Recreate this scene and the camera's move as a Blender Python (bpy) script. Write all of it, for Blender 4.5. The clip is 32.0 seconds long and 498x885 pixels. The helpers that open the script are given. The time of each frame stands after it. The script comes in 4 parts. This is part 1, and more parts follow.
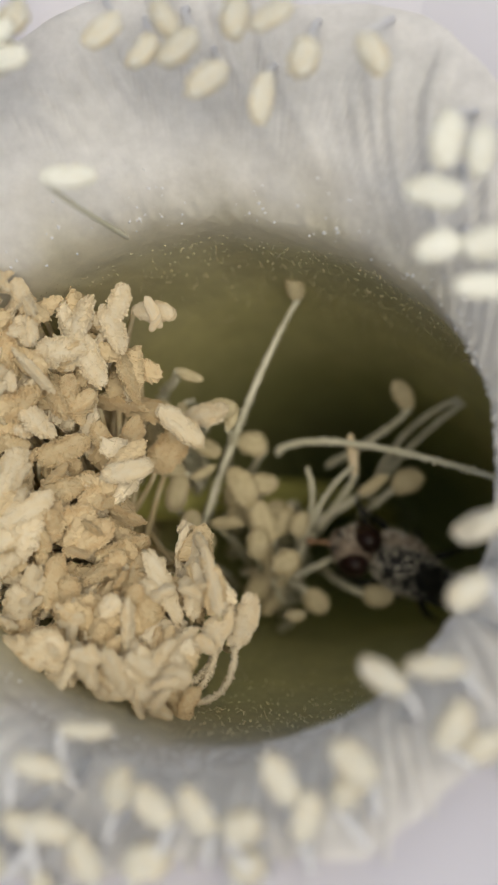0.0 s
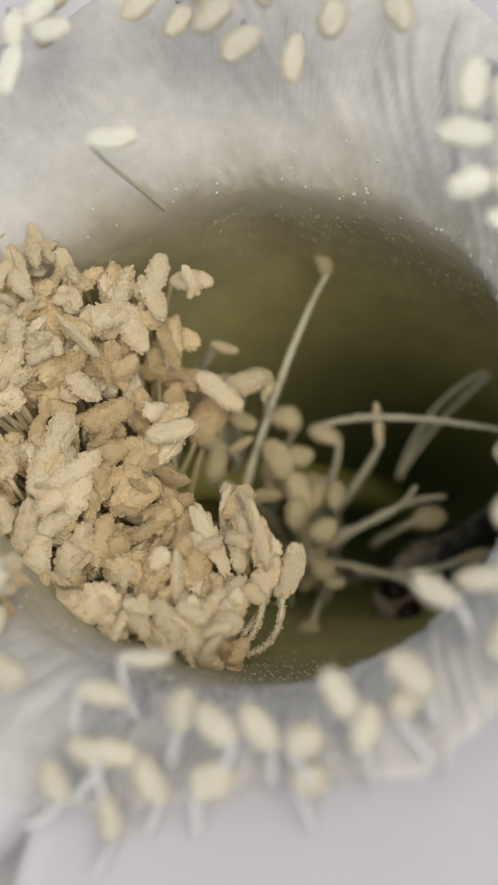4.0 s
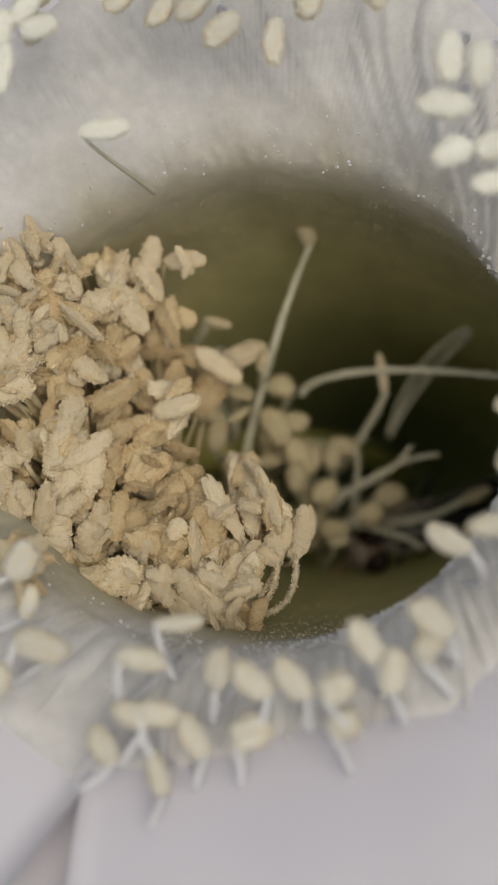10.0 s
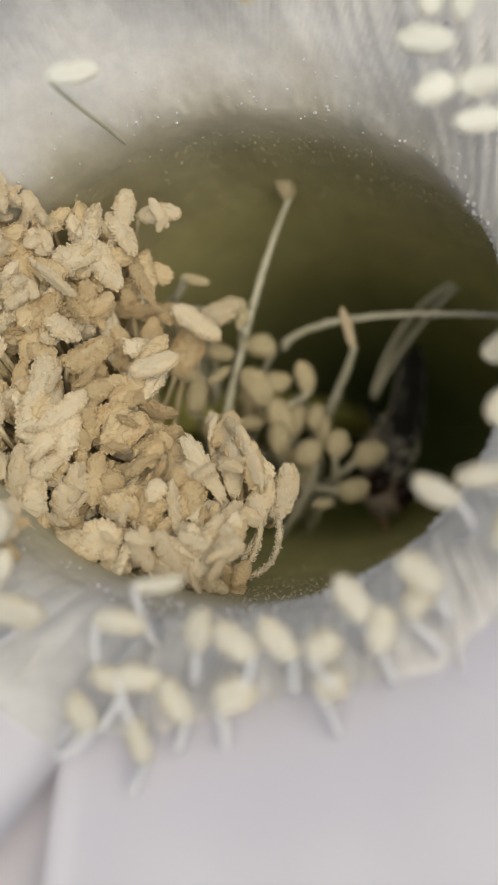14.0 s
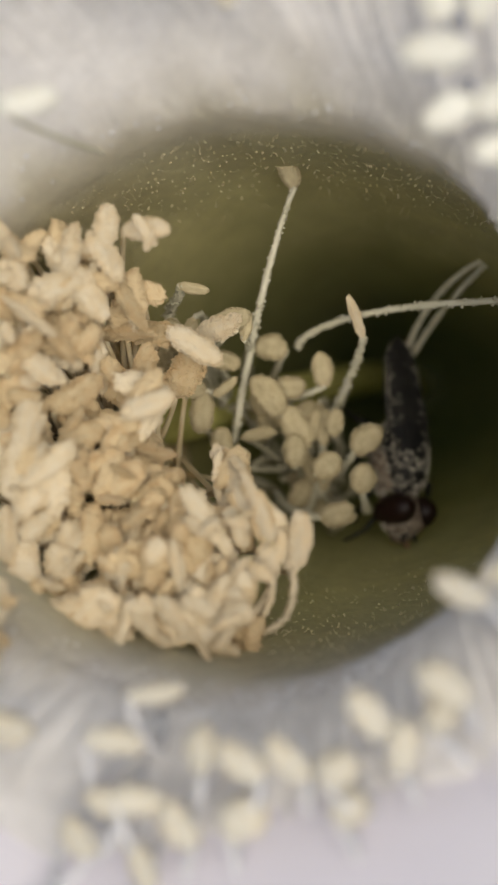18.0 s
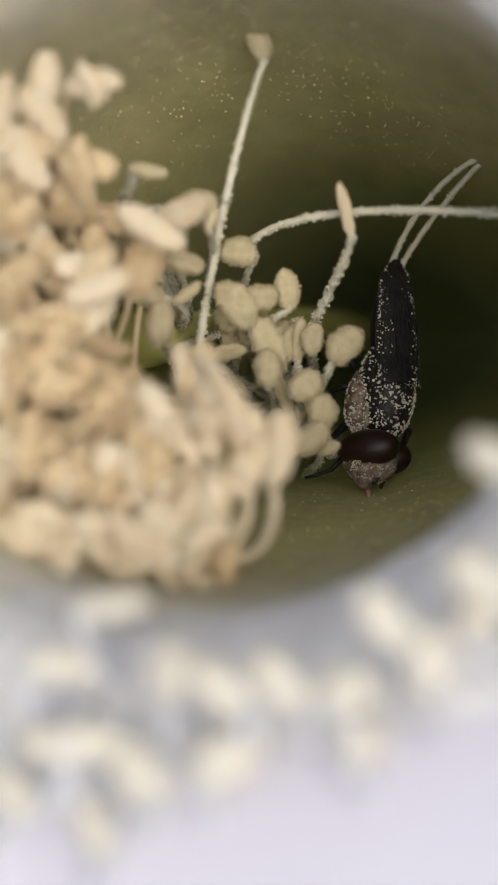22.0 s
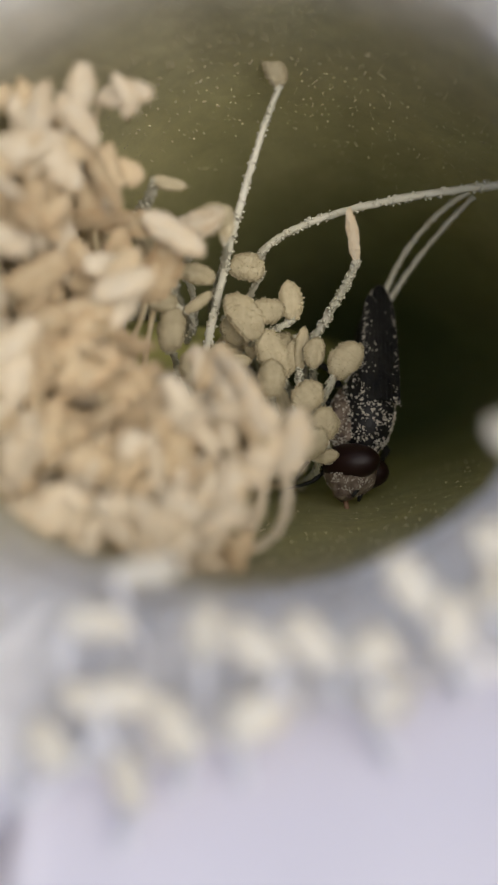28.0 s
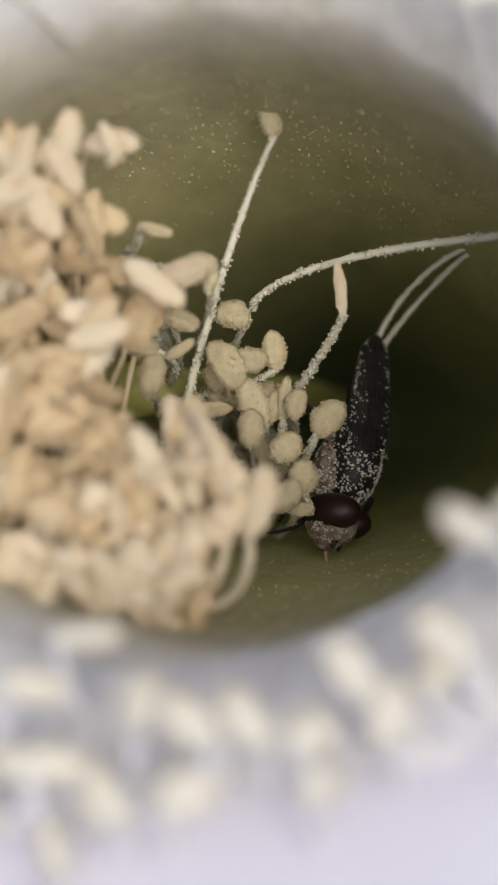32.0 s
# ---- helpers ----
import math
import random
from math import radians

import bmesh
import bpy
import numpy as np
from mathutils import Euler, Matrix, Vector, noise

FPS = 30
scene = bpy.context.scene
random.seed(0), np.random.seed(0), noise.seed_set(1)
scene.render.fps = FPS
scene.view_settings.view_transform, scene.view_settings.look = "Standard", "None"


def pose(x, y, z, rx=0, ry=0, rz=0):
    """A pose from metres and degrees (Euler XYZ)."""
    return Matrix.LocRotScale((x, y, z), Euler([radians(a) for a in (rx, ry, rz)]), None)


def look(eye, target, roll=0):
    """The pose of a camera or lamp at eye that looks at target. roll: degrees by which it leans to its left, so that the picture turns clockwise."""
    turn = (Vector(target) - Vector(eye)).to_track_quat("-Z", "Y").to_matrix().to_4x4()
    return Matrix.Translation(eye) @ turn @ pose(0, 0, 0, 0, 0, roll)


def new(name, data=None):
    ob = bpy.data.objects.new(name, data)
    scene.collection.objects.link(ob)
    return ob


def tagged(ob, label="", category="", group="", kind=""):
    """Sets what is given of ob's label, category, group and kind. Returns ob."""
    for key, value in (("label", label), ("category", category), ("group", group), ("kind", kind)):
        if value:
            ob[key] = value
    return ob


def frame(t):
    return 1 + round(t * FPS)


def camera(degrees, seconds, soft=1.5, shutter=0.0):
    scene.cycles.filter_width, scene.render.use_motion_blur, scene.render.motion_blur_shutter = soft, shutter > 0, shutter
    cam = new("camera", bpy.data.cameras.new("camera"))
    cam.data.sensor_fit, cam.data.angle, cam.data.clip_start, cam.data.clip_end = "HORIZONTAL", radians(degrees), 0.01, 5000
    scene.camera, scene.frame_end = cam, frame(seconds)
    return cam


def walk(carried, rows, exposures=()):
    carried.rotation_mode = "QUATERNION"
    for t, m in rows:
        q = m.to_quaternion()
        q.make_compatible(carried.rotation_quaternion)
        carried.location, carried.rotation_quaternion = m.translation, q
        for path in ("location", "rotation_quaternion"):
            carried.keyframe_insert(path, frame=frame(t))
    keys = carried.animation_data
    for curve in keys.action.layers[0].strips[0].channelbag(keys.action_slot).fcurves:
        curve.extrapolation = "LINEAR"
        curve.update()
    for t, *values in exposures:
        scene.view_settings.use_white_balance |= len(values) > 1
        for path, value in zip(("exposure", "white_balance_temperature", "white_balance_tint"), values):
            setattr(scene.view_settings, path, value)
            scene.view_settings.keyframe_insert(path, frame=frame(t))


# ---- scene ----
MM = 0.001
LIFT = 0.040  # the ground lies 40 mm under the height that all lengths in mm count from

cam = camera(24, 32.0, soft=1.5)
cam.data.dof.use_dof = True
cam.data.dof.focus_distance = 0.0405
cam.data.dof.aperture_fstop = 51.0
PATH = [
    (0, pose(0.00229, 0.00314, 0.07922, -1.00, 0.81, 5.78)),
    (0.5, pose(0.00169, 0.00237, 0.07913, -0.36, 0.52, 5.94)),
    (1, pose(0.00201, 0.00274, 0.07875, -1.71, 0.02, 5.67)),
    (1.5, pose(0.00130, 0.00195, 0.07902, -1.14, 0.31, 5.70)),
    (2, pose(0.00154, 0.00092, 0.07872, -0.33, 1.38, 5.26)),
    (2.5, pose(0.00173, 0.00030, 0.07922, 0.53, 1.49, 4.92)),
    (3, pose(0.00208, -0.00041, 0.07941, 0.47, 1.67, 4.68)),
    (3.5, pose(0.00109, -0.00060, 0.07956, 1.48, 1.66, 4.38)),
    (4, pose(0.00150, -0.00062, 0.08040, 2.15, 1.19, 3.91)),
    (4.5, pose(0.00063, 0.00018, 0.08045, 2.56, 1.03, 4.09)),
    (6.5, pose(-0.00106, 0.00092, 0.08130, -1.04, -1.53, 1.30)),
    (7, pose(-0.00111, 0.00111, 0.08116, -0.48, -1.39, 1.05)),
    (7.5, pose(-0.00029, 0.00031, 0.08150, -0.41, -1.48, 0.84)),
    (8, pose(0.00037, 0.00010, 0.08198, 0.08, -1.09, 0.64)),
    (8.5, pose(0.00025, 0.00024, 0.08189, 0.16, -0.34, 0.70)),
    (9, pose(-0.00000, 0.00000, 0.08149, 0.00, -0.00, 0.00)),
    (9.5, pose(0.00051, -0.00090, 0.08218, -0.03, -0.75, -0.27)),
    (10, pose(0.00004, -0.00064, 0.08216, 0.54, -0.53, -0.18)),
    (10.5, pose(-0.00014, -0.00084, 0.08214, 0.18, -0.70, -0.73)),
    (11, pose(-0.00045, -0.00035, 0.08214, -0.07, -1.97, -0.50)),
    (11.5, pose(-0.00145, -0.00082, 0.08174, -0.19, -1.10, -0.05)),
    (12, pose(-0.00071, -0.00071, 0.08166, -0.16, -1.12, -0.48)),
    (12.5, pose(-0.00058, -0.00116, 0.08181, -0.01, -1.15, -0.56)),
    (13, pose(-0.00022, -0.00119, 0.08143, -0.26, -1.63, -0.57)),
    (13.5, pose(0.00042, -0.00142, 0.08094, -0.03, -1.10, -0.93)),
    (15.5, pose(-0.00082, -0.00051, 0.08071, -2.50, -1.98, -1.67)),
    (16, pose(-0.00040, 0.00150, 0.08099, -1.39, -0.53, -2.18)),
    (16.5, pose(-0.00020, 0.00234, 0.07985, -2.77, -0.28, -2.34)),
    (17, pose(0.00184, 0.00524, 0.07895, -4.74, -0.43, -3.25)),
    (17.5, pose(0.00119, 0.00629, 0.07812, -5.59, 0.22, -4.01)),
    (18, pose(0.00170, 0.00437, 0.07660, -7.41, 0.70, -3.83)),
    (18.5, pose(0.00100, 0.00264, 0.07454, -6.75, 0.70, -2.62)),
    (19, pose(0.00108, 0.00338, 0.07209, -8.25, 1.03, -4.26)),
    (19.5, pose(-0.00023, 0.00233, 0.07164, -6.59, 0.93, -3.05)),
    (20, pose(0.00096, 0.00121, 0.07067, -6.14, 0.78, -5.13)),
    (20.5, pose(0.00030, 0.00114, 0.07046, -5.55, -0.06, -4.57)),
    (21, pose(0.00066, 0.00074, 0.07096, -6.02, -0.46, -4.56)),
    (21.5, pose(0.00220, 0.00012, 0.07085, -5.41, -0.64, -5.25)),
    (22, pose(0.00069, -0.00025, 0.07097, -5.48, -1.94, -4.19)),
    (22.5, pose(0.00346, -0.00034, 0.07071, -5.20, -2.52, -5.02)),
    (23, pose(-0.00002, -0.00111, 0.07119, -4.06, -3.67, -3.59)),
    (23.5, pose(0.00036, 0.00001, 0.07030, -4.68, -3.20, -4.24)),
    (24, pose(-0.00085, 0.00006, 0.07042, -4.69, -4.01, -3.64)),
    (24.5, pose(-0.00056, -0.00007, 0.07038, -4.50, -4.19, -3.63)),
    (25, pose(-0.00179, -0.00053, 0.07088, -4.44, -4.55, -3.50)),
    (25.5, pose(-0.00142, -0.00046, 0.07077, -3.37, -4.71, -3.75)),
    (27.5, pose(-0.00093, -0.00090, 0.07213, -2.72, -4.70, -2.60)),
    (28, pose(-0.00129, -0.00174, 0.07246, -2.75, -4.36, -2.12)),
    (28.5, pose(-0.00021, -0.00117, 0.07242, -3.24, -3.21, -1.30)),
    (29, pose(-0.00041, -0.00022, 0.07217, -2.31, -2.64, -2.02)),
    (29.5, pose(-0.00116, -0.00000, 0.07239, -2.24, -2.52, -0.70)),
    (30, pose(0.00042, 0.00028, 0.07222, -2.45, -1.83, -0.71)),
    (30.5, pose(0.00035, 0.00054, 0.07276, -2.05, -2.84, 0.08)),
    (31, pose(-0.00136, -0.00010, 0.07230, -1.37, -2.60, 0.56)),
    (31.5, pose(-0.00005, -0.00062, 0.07219, -2.57, -2.52, 1.08)),
    (32, pose(0.00020, -0.00057, 0.07232, -2.29, -3.21, 0.98)),
]
walk(cam, PATH, exposures=(
    (0, -0.08, 7150, 2), (2, -0.10, 7150, 3), (3, -0.16, 7150, 2), (4, -0.15, 7150, 2), (7, -0.18, 7150, 2), (8, -0.25, 7150, 2), (9, -0.23, 7200, 3), (10, -0.42, 7200, 3),
    (11, -0.31, 7300, 4), (13, -0.24, 7250, 3), (15, 0.0, 7150, 0), (16, 0.09, 7150, -2), (17, 0.04, 7100, 2), (18, 0.0, 7150, 5), (19, 0.33, 6750, 4),
    (20, 0.34, 6650, 4), (21, 0.32, 6550, 3), (22, 0.34, 6650, 6), (23, 0.17, 7000, 3), (24, 0.33, 6850, 8), (25, 0.25, 6650, 9), (28, 0.05, 6500, 8),
    (29, 0.40, 6600, 7), (30, 0.30, 6600, 7), (31, 0.15, 6600, 10), (32, 0.25, 6550, 8)))

# ---- light: a bright, hazy sky and a veiled sun ----
world = bpy.data.worlds.new("sky")
scene.world = world
world.use_nodes = True
wn = world.node_tree.nodes
sky = wn.new("ShaderNodeTexSky")
sky.sky_type = "NISHITA"
sky.sun_disc = False
sky.sun_elevation = radians(82)
sky.sun_rotation = radians(69)
sky.air_density, sky.dust_density, sky.ozone_density = 1.0, 3.0, 1.0
wn["Background"].inputs["Strength"].default_value = 0.11
world.node_tree.links.new(sky.outputs[0], wn["Background"].inputs["Color"])
sun = new("sun", bpy.data.lights.new("sun", "SUN"))
sun.data.energy, sun.data.angle, sun.data.color = 2.3, radians(55), (1.0, 0.94, 0.86)
sun.matrix_world = look((0.13, 0.05, 0.97), (0, 0, 0))


# ---- materials ----
def material(name, color, rough=0.6, second=None, size=400.0, bump=0.0, bump_size=2000.0, through_it=0.0, spec=0.4,
             island=0.0, coat=0.0, mix_detail=4.0, ramp=(0.35, 0.68), dist=0.0001, soft=0.0):
    """A matt or waxy surface: two tones by noise, fine relief, and light that passes through it."""
    m = bpy.data.materials.new(name)
    m.use_nodes = True
    n, l = m.node_tree.nodes, m.node_tree.links
    b = n["Principled BSDF"]
    b.inputs["Roughness"].default_value = rough
    b.inputs["Specular IOR Level"].default_value = spec
    b.inputs["Coat Weight"].default_value = coat
    if soft:
        b.inputs["Subsurface Weight"].default_value = soft
        b.inputs["Subsurface Radius"].default_value = (1.0, 0.8, 0.5)
        b.inputs["Subsurface Scale"].default_value = 0.0005
    co = n.new("ShaderNodeTexCoord")
    tex = n.new("ShaderNodeTexNoise")
    tex.inputs["Scale"].default_value, tex.inputs["Detail"].default_value = size, mix_detail
    l.new(co.outputs["Object"], tex.inputs["Vector"])
    r = n.new("ShaderNodeValToRGB")
    r.color_ramp.elements[0].position, r.color_ramp.elements[1].position = ramp
    r.color_ramp.elements[0].color = (*color, 1)
    r.color_ramp.elements[1].color = (*(second or color), 1)
    l.new(tex.outputs["Fac"], r.inputs["Fac"])
    out = r.outputs["Color"]
    if island:
        info = n.new("ShaderNodeObjectInfo")
        hsv = n.new("ShaderNodeHueSaturation")
        mr = n.new("ShaderNodeMapRange")
        mr.inputs["To Min"].default_value, mr.inputs["To Max"].default_value = 1 - island, 1 + island
        l.new(info.outputs["Random"], mr.inputs["Value"])
        l.new(mr.outputs["Result"], hsv.inputs["Value"])
        l.new(out, hsv.inputs["Color"])
        out = hsv.outputs["Color"]
    l.new(out, b.inputs["Base Color"])
    if bump:
        bt = n.new("ShaderNodeTexNoise")
        bt.inputs["Scale"].default_value, bt.inputs["Detail"].default_value = bump_size, 3
        l.new(co.outputs["Object"], bt.inputs["Vector"])
        bu = n.new("ShaderNodeBump")
        bu.inputs["Strength"].default_value, bu.inputs["Distance"].default_value = bump, dist
        l.new(bt.outputs["Fac"], bu.inputs["Height"])
        l.new(bu.outputs["Normal"], b.inputs["Normal"])
    if through_it:
        tr = n.new("ShaderNodeBsdfTranslucent")
        l.new(out, tr.inputs["Color"])
        mix = n.new("ShaderNodeMixShader")
        mix.inputs[0].default_value = through_it
        l.new(b.outputs[0], mix.inputs[1])
        l.new(tr.outputs[0], mix.inputs[2])
        l.new(mix.outputs[0], n["Material Output"].inputs["Surface"])
    return m


def tube_material():
    """The inside of the flower tube: white at the mouth, olive green further in, darker at the bottom, with the depth's
    shade put into the colour.
    """
    m = material("tube_wall", (0.2, 0.2, 0.08), 0.45, bump=0.65, bump_size=1500, through_it=0.42)
    n, l = m.node_tree.nodes, m.node_tree.links
    co = n.new("ShaderNodeTexCoord")
    sep = n.new("ShaderNodeSeparateXYZ")
    l.new(co.outputs["Object"], sep.inputs[0])
    streak = n.new("ShaderNodeTexNoise")
    streak.inputs["Scale"].default_value, streak.inputs["Detail"].default_value = 300, 5
    l.new(co.outputs["Object"], streak.inputs["Vector"])
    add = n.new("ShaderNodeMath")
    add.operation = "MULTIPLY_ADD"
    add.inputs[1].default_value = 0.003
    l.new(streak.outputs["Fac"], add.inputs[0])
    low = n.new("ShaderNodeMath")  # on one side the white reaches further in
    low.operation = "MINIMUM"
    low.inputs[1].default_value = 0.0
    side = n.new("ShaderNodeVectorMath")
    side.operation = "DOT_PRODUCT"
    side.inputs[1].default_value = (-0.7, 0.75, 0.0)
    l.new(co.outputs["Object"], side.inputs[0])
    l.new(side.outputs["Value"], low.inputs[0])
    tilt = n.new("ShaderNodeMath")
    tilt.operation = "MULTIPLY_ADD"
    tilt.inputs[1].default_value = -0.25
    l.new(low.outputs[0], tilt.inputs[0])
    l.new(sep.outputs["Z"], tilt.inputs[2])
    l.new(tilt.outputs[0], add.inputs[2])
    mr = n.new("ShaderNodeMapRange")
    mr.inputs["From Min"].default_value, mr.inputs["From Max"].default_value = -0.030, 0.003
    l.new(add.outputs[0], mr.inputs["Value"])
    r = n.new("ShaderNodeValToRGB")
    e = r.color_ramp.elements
    # olive by depth; the lowest stops are darkened to stand for shade deep inside
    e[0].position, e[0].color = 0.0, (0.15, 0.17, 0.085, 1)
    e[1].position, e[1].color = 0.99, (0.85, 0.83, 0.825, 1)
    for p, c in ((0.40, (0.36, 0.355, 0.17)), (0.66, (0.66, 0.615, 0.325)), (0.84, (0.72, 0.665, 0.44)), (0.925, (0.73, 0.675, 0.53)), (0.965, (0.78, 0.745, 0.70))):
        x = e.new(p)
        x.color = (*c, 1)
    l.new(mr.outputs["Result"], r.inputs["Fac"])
    spots = n.new("ShaderNodeTexNoise")  # mottled flesh
    spots.inputs["Scale"].default_value, spots.inputs["Detail"].default_value = 650, 9
    spots.inputs["Roughness"].default_value = 0.68
    l.new(co.outputs["Object"], spots.inputs["Vector"])
    tone = n.new("ShaderNodeMapRange")
    tone.inputs["From Min"].default_value, tone.inputs["From Max"].default_value = 0.3, 0.7
    tone.inputs["To Min"].default_value, tone.inputs["To Max"].default_value = 0.86, 1.12
    l.new(spots.outputs["Fac"], tone.inputs["Value"])
    hsv = n.new("ShaderNodeHueSaturation")
    l.new(tone.outputs["Result"], hsv.inputs["Value"])
    l.new(r.outputs["Color"], hsv.inputs["Color"])
    l.new(hsv.outputs["Color"], n["Principled BSDF"].inputs["Base Color"])
    l.new(hsv.outputs["Color"], n["Translucent BSDF"].inputs["Color"])
    return m


PETAL = material("petal_white", (0.78, 0.758, 0.825), 0.5, (0.735, 0.712, 0.79), 120, 0.15, 900, 0.3)
THREAD = material("filament_white", (0.86, 0.855, 0.88), 0.45, (0.80, 0.795, 0.82), 700, 0.2, 3000, 0.3)
RIB = material("grown_filament", (0.88, 0.865, 0.86), 0.45, (0.83, 0.815, 0.81), 700, 0.1, 3000, 0.45)
THREAD_DEEP = material("filament_green", (0.77, 0.735, 0.61), 0.8, (0.67, 0.64, 0.49), 600, 0.4, 4000, 0.2)
WHITE = material("anther_white", (0.90, 0.89, 0.83), 0.8, (0.85, 0.80, 0.68), 2.6, 0.3, 22, 0.2, spec=0.15, island=0.05, dist=0.00003, ramp=(0.45, 0.8))
FRESH = material("anther_fresh", (0.745, 0.715, 0.64), 0.8, (0.745, 0.65, 0.485), 2.6, 0.3, 22, 0.2, spec=0.15, island=0.06, dist=0.00003, ramp=(0.42, 0.75))
PALE = material("pollen_pale", (0.80, 0.705, 0.54), 0.9, (0.78, 0.645, 0.435), 2.5, 0.2, 30, 0.25, spec=0.1, island=0.06, dist=0.00004)
TAN = material("pollen_tan", (0.71, 0.58, 0.375), 0.9, (0.66, 0.49, 0.285), 2.5, 0.2, 30, 0.25, spec=0.1, island=0.08, dist=0.00004)
OLD = material("pollen_green", (0.608, 0.529, 0.351), 0.9, (0.503, 0.425, 0.269), 3.0, 0.3, 24, 0.2, spec=0.1, island=0.08, dist=0.00004)
CREAM = material("filament_cream", (0.90, 0.80, 0.58), 0.8, (0.82, 0.68, 0.42), 900, 0.4, 5000, 0.3)
STYLE = material("style_green", (0.68, 0.66, 0.24), 0.5, (0.58, 0.57, 0.19), 300, 0.2, 3000, 0.2)
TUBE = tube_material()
OUTER = material("tube_outer", (0.40, 0.44, 0.20), 0.6, (0.46, 0.40, 0.22), 250, 0.4, 1200, 0.6)
SOIL = material("soil", (0.16, 0.12, 0.08), 0.95, (0.24, 0.19, 0.13), 40, 0.6, 300)
CHITIN = material("chitin_black", (0.008, 0.008, 0.009), 0.5, (0.02, 0.019, 0.018), 1200, 0.5, 6000, spec=0.25)
WING = material("wing_dark", (0.006, 0.006, 0.007), 0.45, (0.022, 0.021, 0.019), 1400, 0.8, 3000, spec=0.3)
EYE = material("eye_maroon", (0.010, 0.0035, 0.003), 0.42, (0.017, 0.0055, 0.0045), 500, 0.15, 20000, spec=0.3)
FACE = material("face_hair", (0.28, 0.225, 0.175), 0.9, (0.10, 0.07, 0.058), 2500, 1.0, 7000, spec=0.1)
PINK = material("proboscis_brown", (0.30, 0.18, 0.11), 0.5, (0.18, 0.09, 0.05), 1500, 0.4, 6000)
GRAIN = material("pollen_grain", (0.58, 0.54, 0.46), 0.8, (0.42, 0.38, 0.32), 3000)
SPECK = material("wall_speck", (0.58, 0.50, 0.33), 0.8, (0.45, 0.38, 0.24), 3000)

# ---- the flower's own frame: z runs out of its mouth ----
AXIS = Vector((-0.15, 0.30, 1.0)).normalized()
MOUTH = Vector((0.4, 1.6, 3.3))
SIDE = Vector((1, 0, 0.15)).normalized()
FRAME = Matrix.Translation(MOUTH) @ Matrix((SIDE, AXIS.cross(SIDE), AXIS)).transposed().to_4x4()
INTO = FRAME.inverted()


def bow(h):
    """How far the tube's middle strays from the mouth's axis at height h."""
    d = max(0.0, -h - 0.5)
    return 0.12 * d, 0.20 * d


FOOT = FRAME @ Vector((*bow(-40), -40))


def bulge(a, r, h):
    """How much wider the tube is where the heap stands; less than nothing where it bellies out on the other side."""
    heap = 1.6 * max(0.0, -math.cos(a)) ** 2 * min(1.0, max(0.0, 1 - (r - 8.6) / 7)) * min(1.0, max(0.0, 1 + h / 14))
    deep_in = min(1.0, max(0.0, -0.6 - h) / 9)
    belly = 3.7 * max(0.0, math.cos(a + 0.25)) ** 2.2 * deep_in ** 0.8 * min(1.0, max(0.0, 1 + (h + 26) / 14))
    notch = 0.5 * max(0.0, math.cos(a - 0.75)) ** 3 * min(1.0, max(0.0, 1 - (r - 9.0) / 4)) * min(1.0, max(0.0, 1 + h / 14))
    return heap - belly - notch


def world_mm(v):
    """A place in mm, from the flower's foot, in metres."""
    return (Vector(v) - FOOT) * MM


flower = new("flower")
flower.location = (FOOT.x * MM, FOOT.y * MM, FOOT.z * MM + LIFT)
tagged(flower, "open white flower, olive green tube, many cream stamens heavy with pollen", "flower")


def mesh_from(name, verts, faces, mat, smooth=True, crisp_from=None):
    me = bpy.data.meshes.new(name)
    me.from_pydata(verts, [], faces)
    me.materials.append(mat)
    if smooth:
        count = len(me.polygons)
        me.polygons.foreach_set("use_smooth", [crisp_from is None or k < crisp_from for k in range(count)])
    me.update()
    return me


def part(name, me, parent, m=None, label=""):
    ob = new(name, me)
    ob.parent = parent
    if m is not None:
        ob.matrix_basis = m
    return tagged(ob, label)


def local(m):
    """A pose in mm of the world as a pose in metres under the flower."""
    t = m.to_translation()
    return Matrix.Translation(world_mm(t)) @ m.to_quaternion().to_matrix().to_4x4()


PROFILE = ((0.1, -39.2), (1.5, -39), (2.6, -36), (3.9, -30), (5.0, -24), (6.3, -17), (7.4, -12), (8.1, -8), (8.4, -4), (8.5, -1.6), (8.8, -0.5), (9.4, 0.2), (10.6, 0.9), (12.5, 1.5), (15.0, 1.9), (17.0, 2.0))


def radius_at(h):
    for (r0, h0), (r1, h1) in zip(PROFILE, PROFILE[1:]):
        if h0 <= h <= h1:
            return r0 + (r1 - r0) * (h - h0) / (h1 - h0)
    return PROFILE[0][0] if h < 0 else PROFILE[-1][0]


def smooth_profile(prof, n):
    """Points spread evenly on a curve through the profile."""
    p = [Vector((*q, 0)) for q in prof]
    out = []
    for k in range(len(p) - 1):
        a, b, c, d = p[max(k - 1, 0)], p[k], p[k + 1], p[min(k + 2, len(p) - 1)]
        for s in range(n):
            t = s / n
            q = 0.5 * ((2 * b) + (c - a) * t + (2 * a - 5 * b + 4 * c - d) * t * t + (3 * b - a - 3 * c + d) * t ** 3)
            out.append((q.x, q.y))
    out.append(prof[-1])
    return out


inner = smooth_profile(PROFILE, 6)
OPEN = [q for q in inner if q[1] >= -1.6001]


def flare(r):
    """Height of the opened mouth over its plane, at r mm from the axis."""
    if r > 17.0:
        return 2.0 + 0.1 * (r - 17.0)
    return float(np.interp(r, [q[0] for q in OPEN], [q[1] for q in OPEN]))


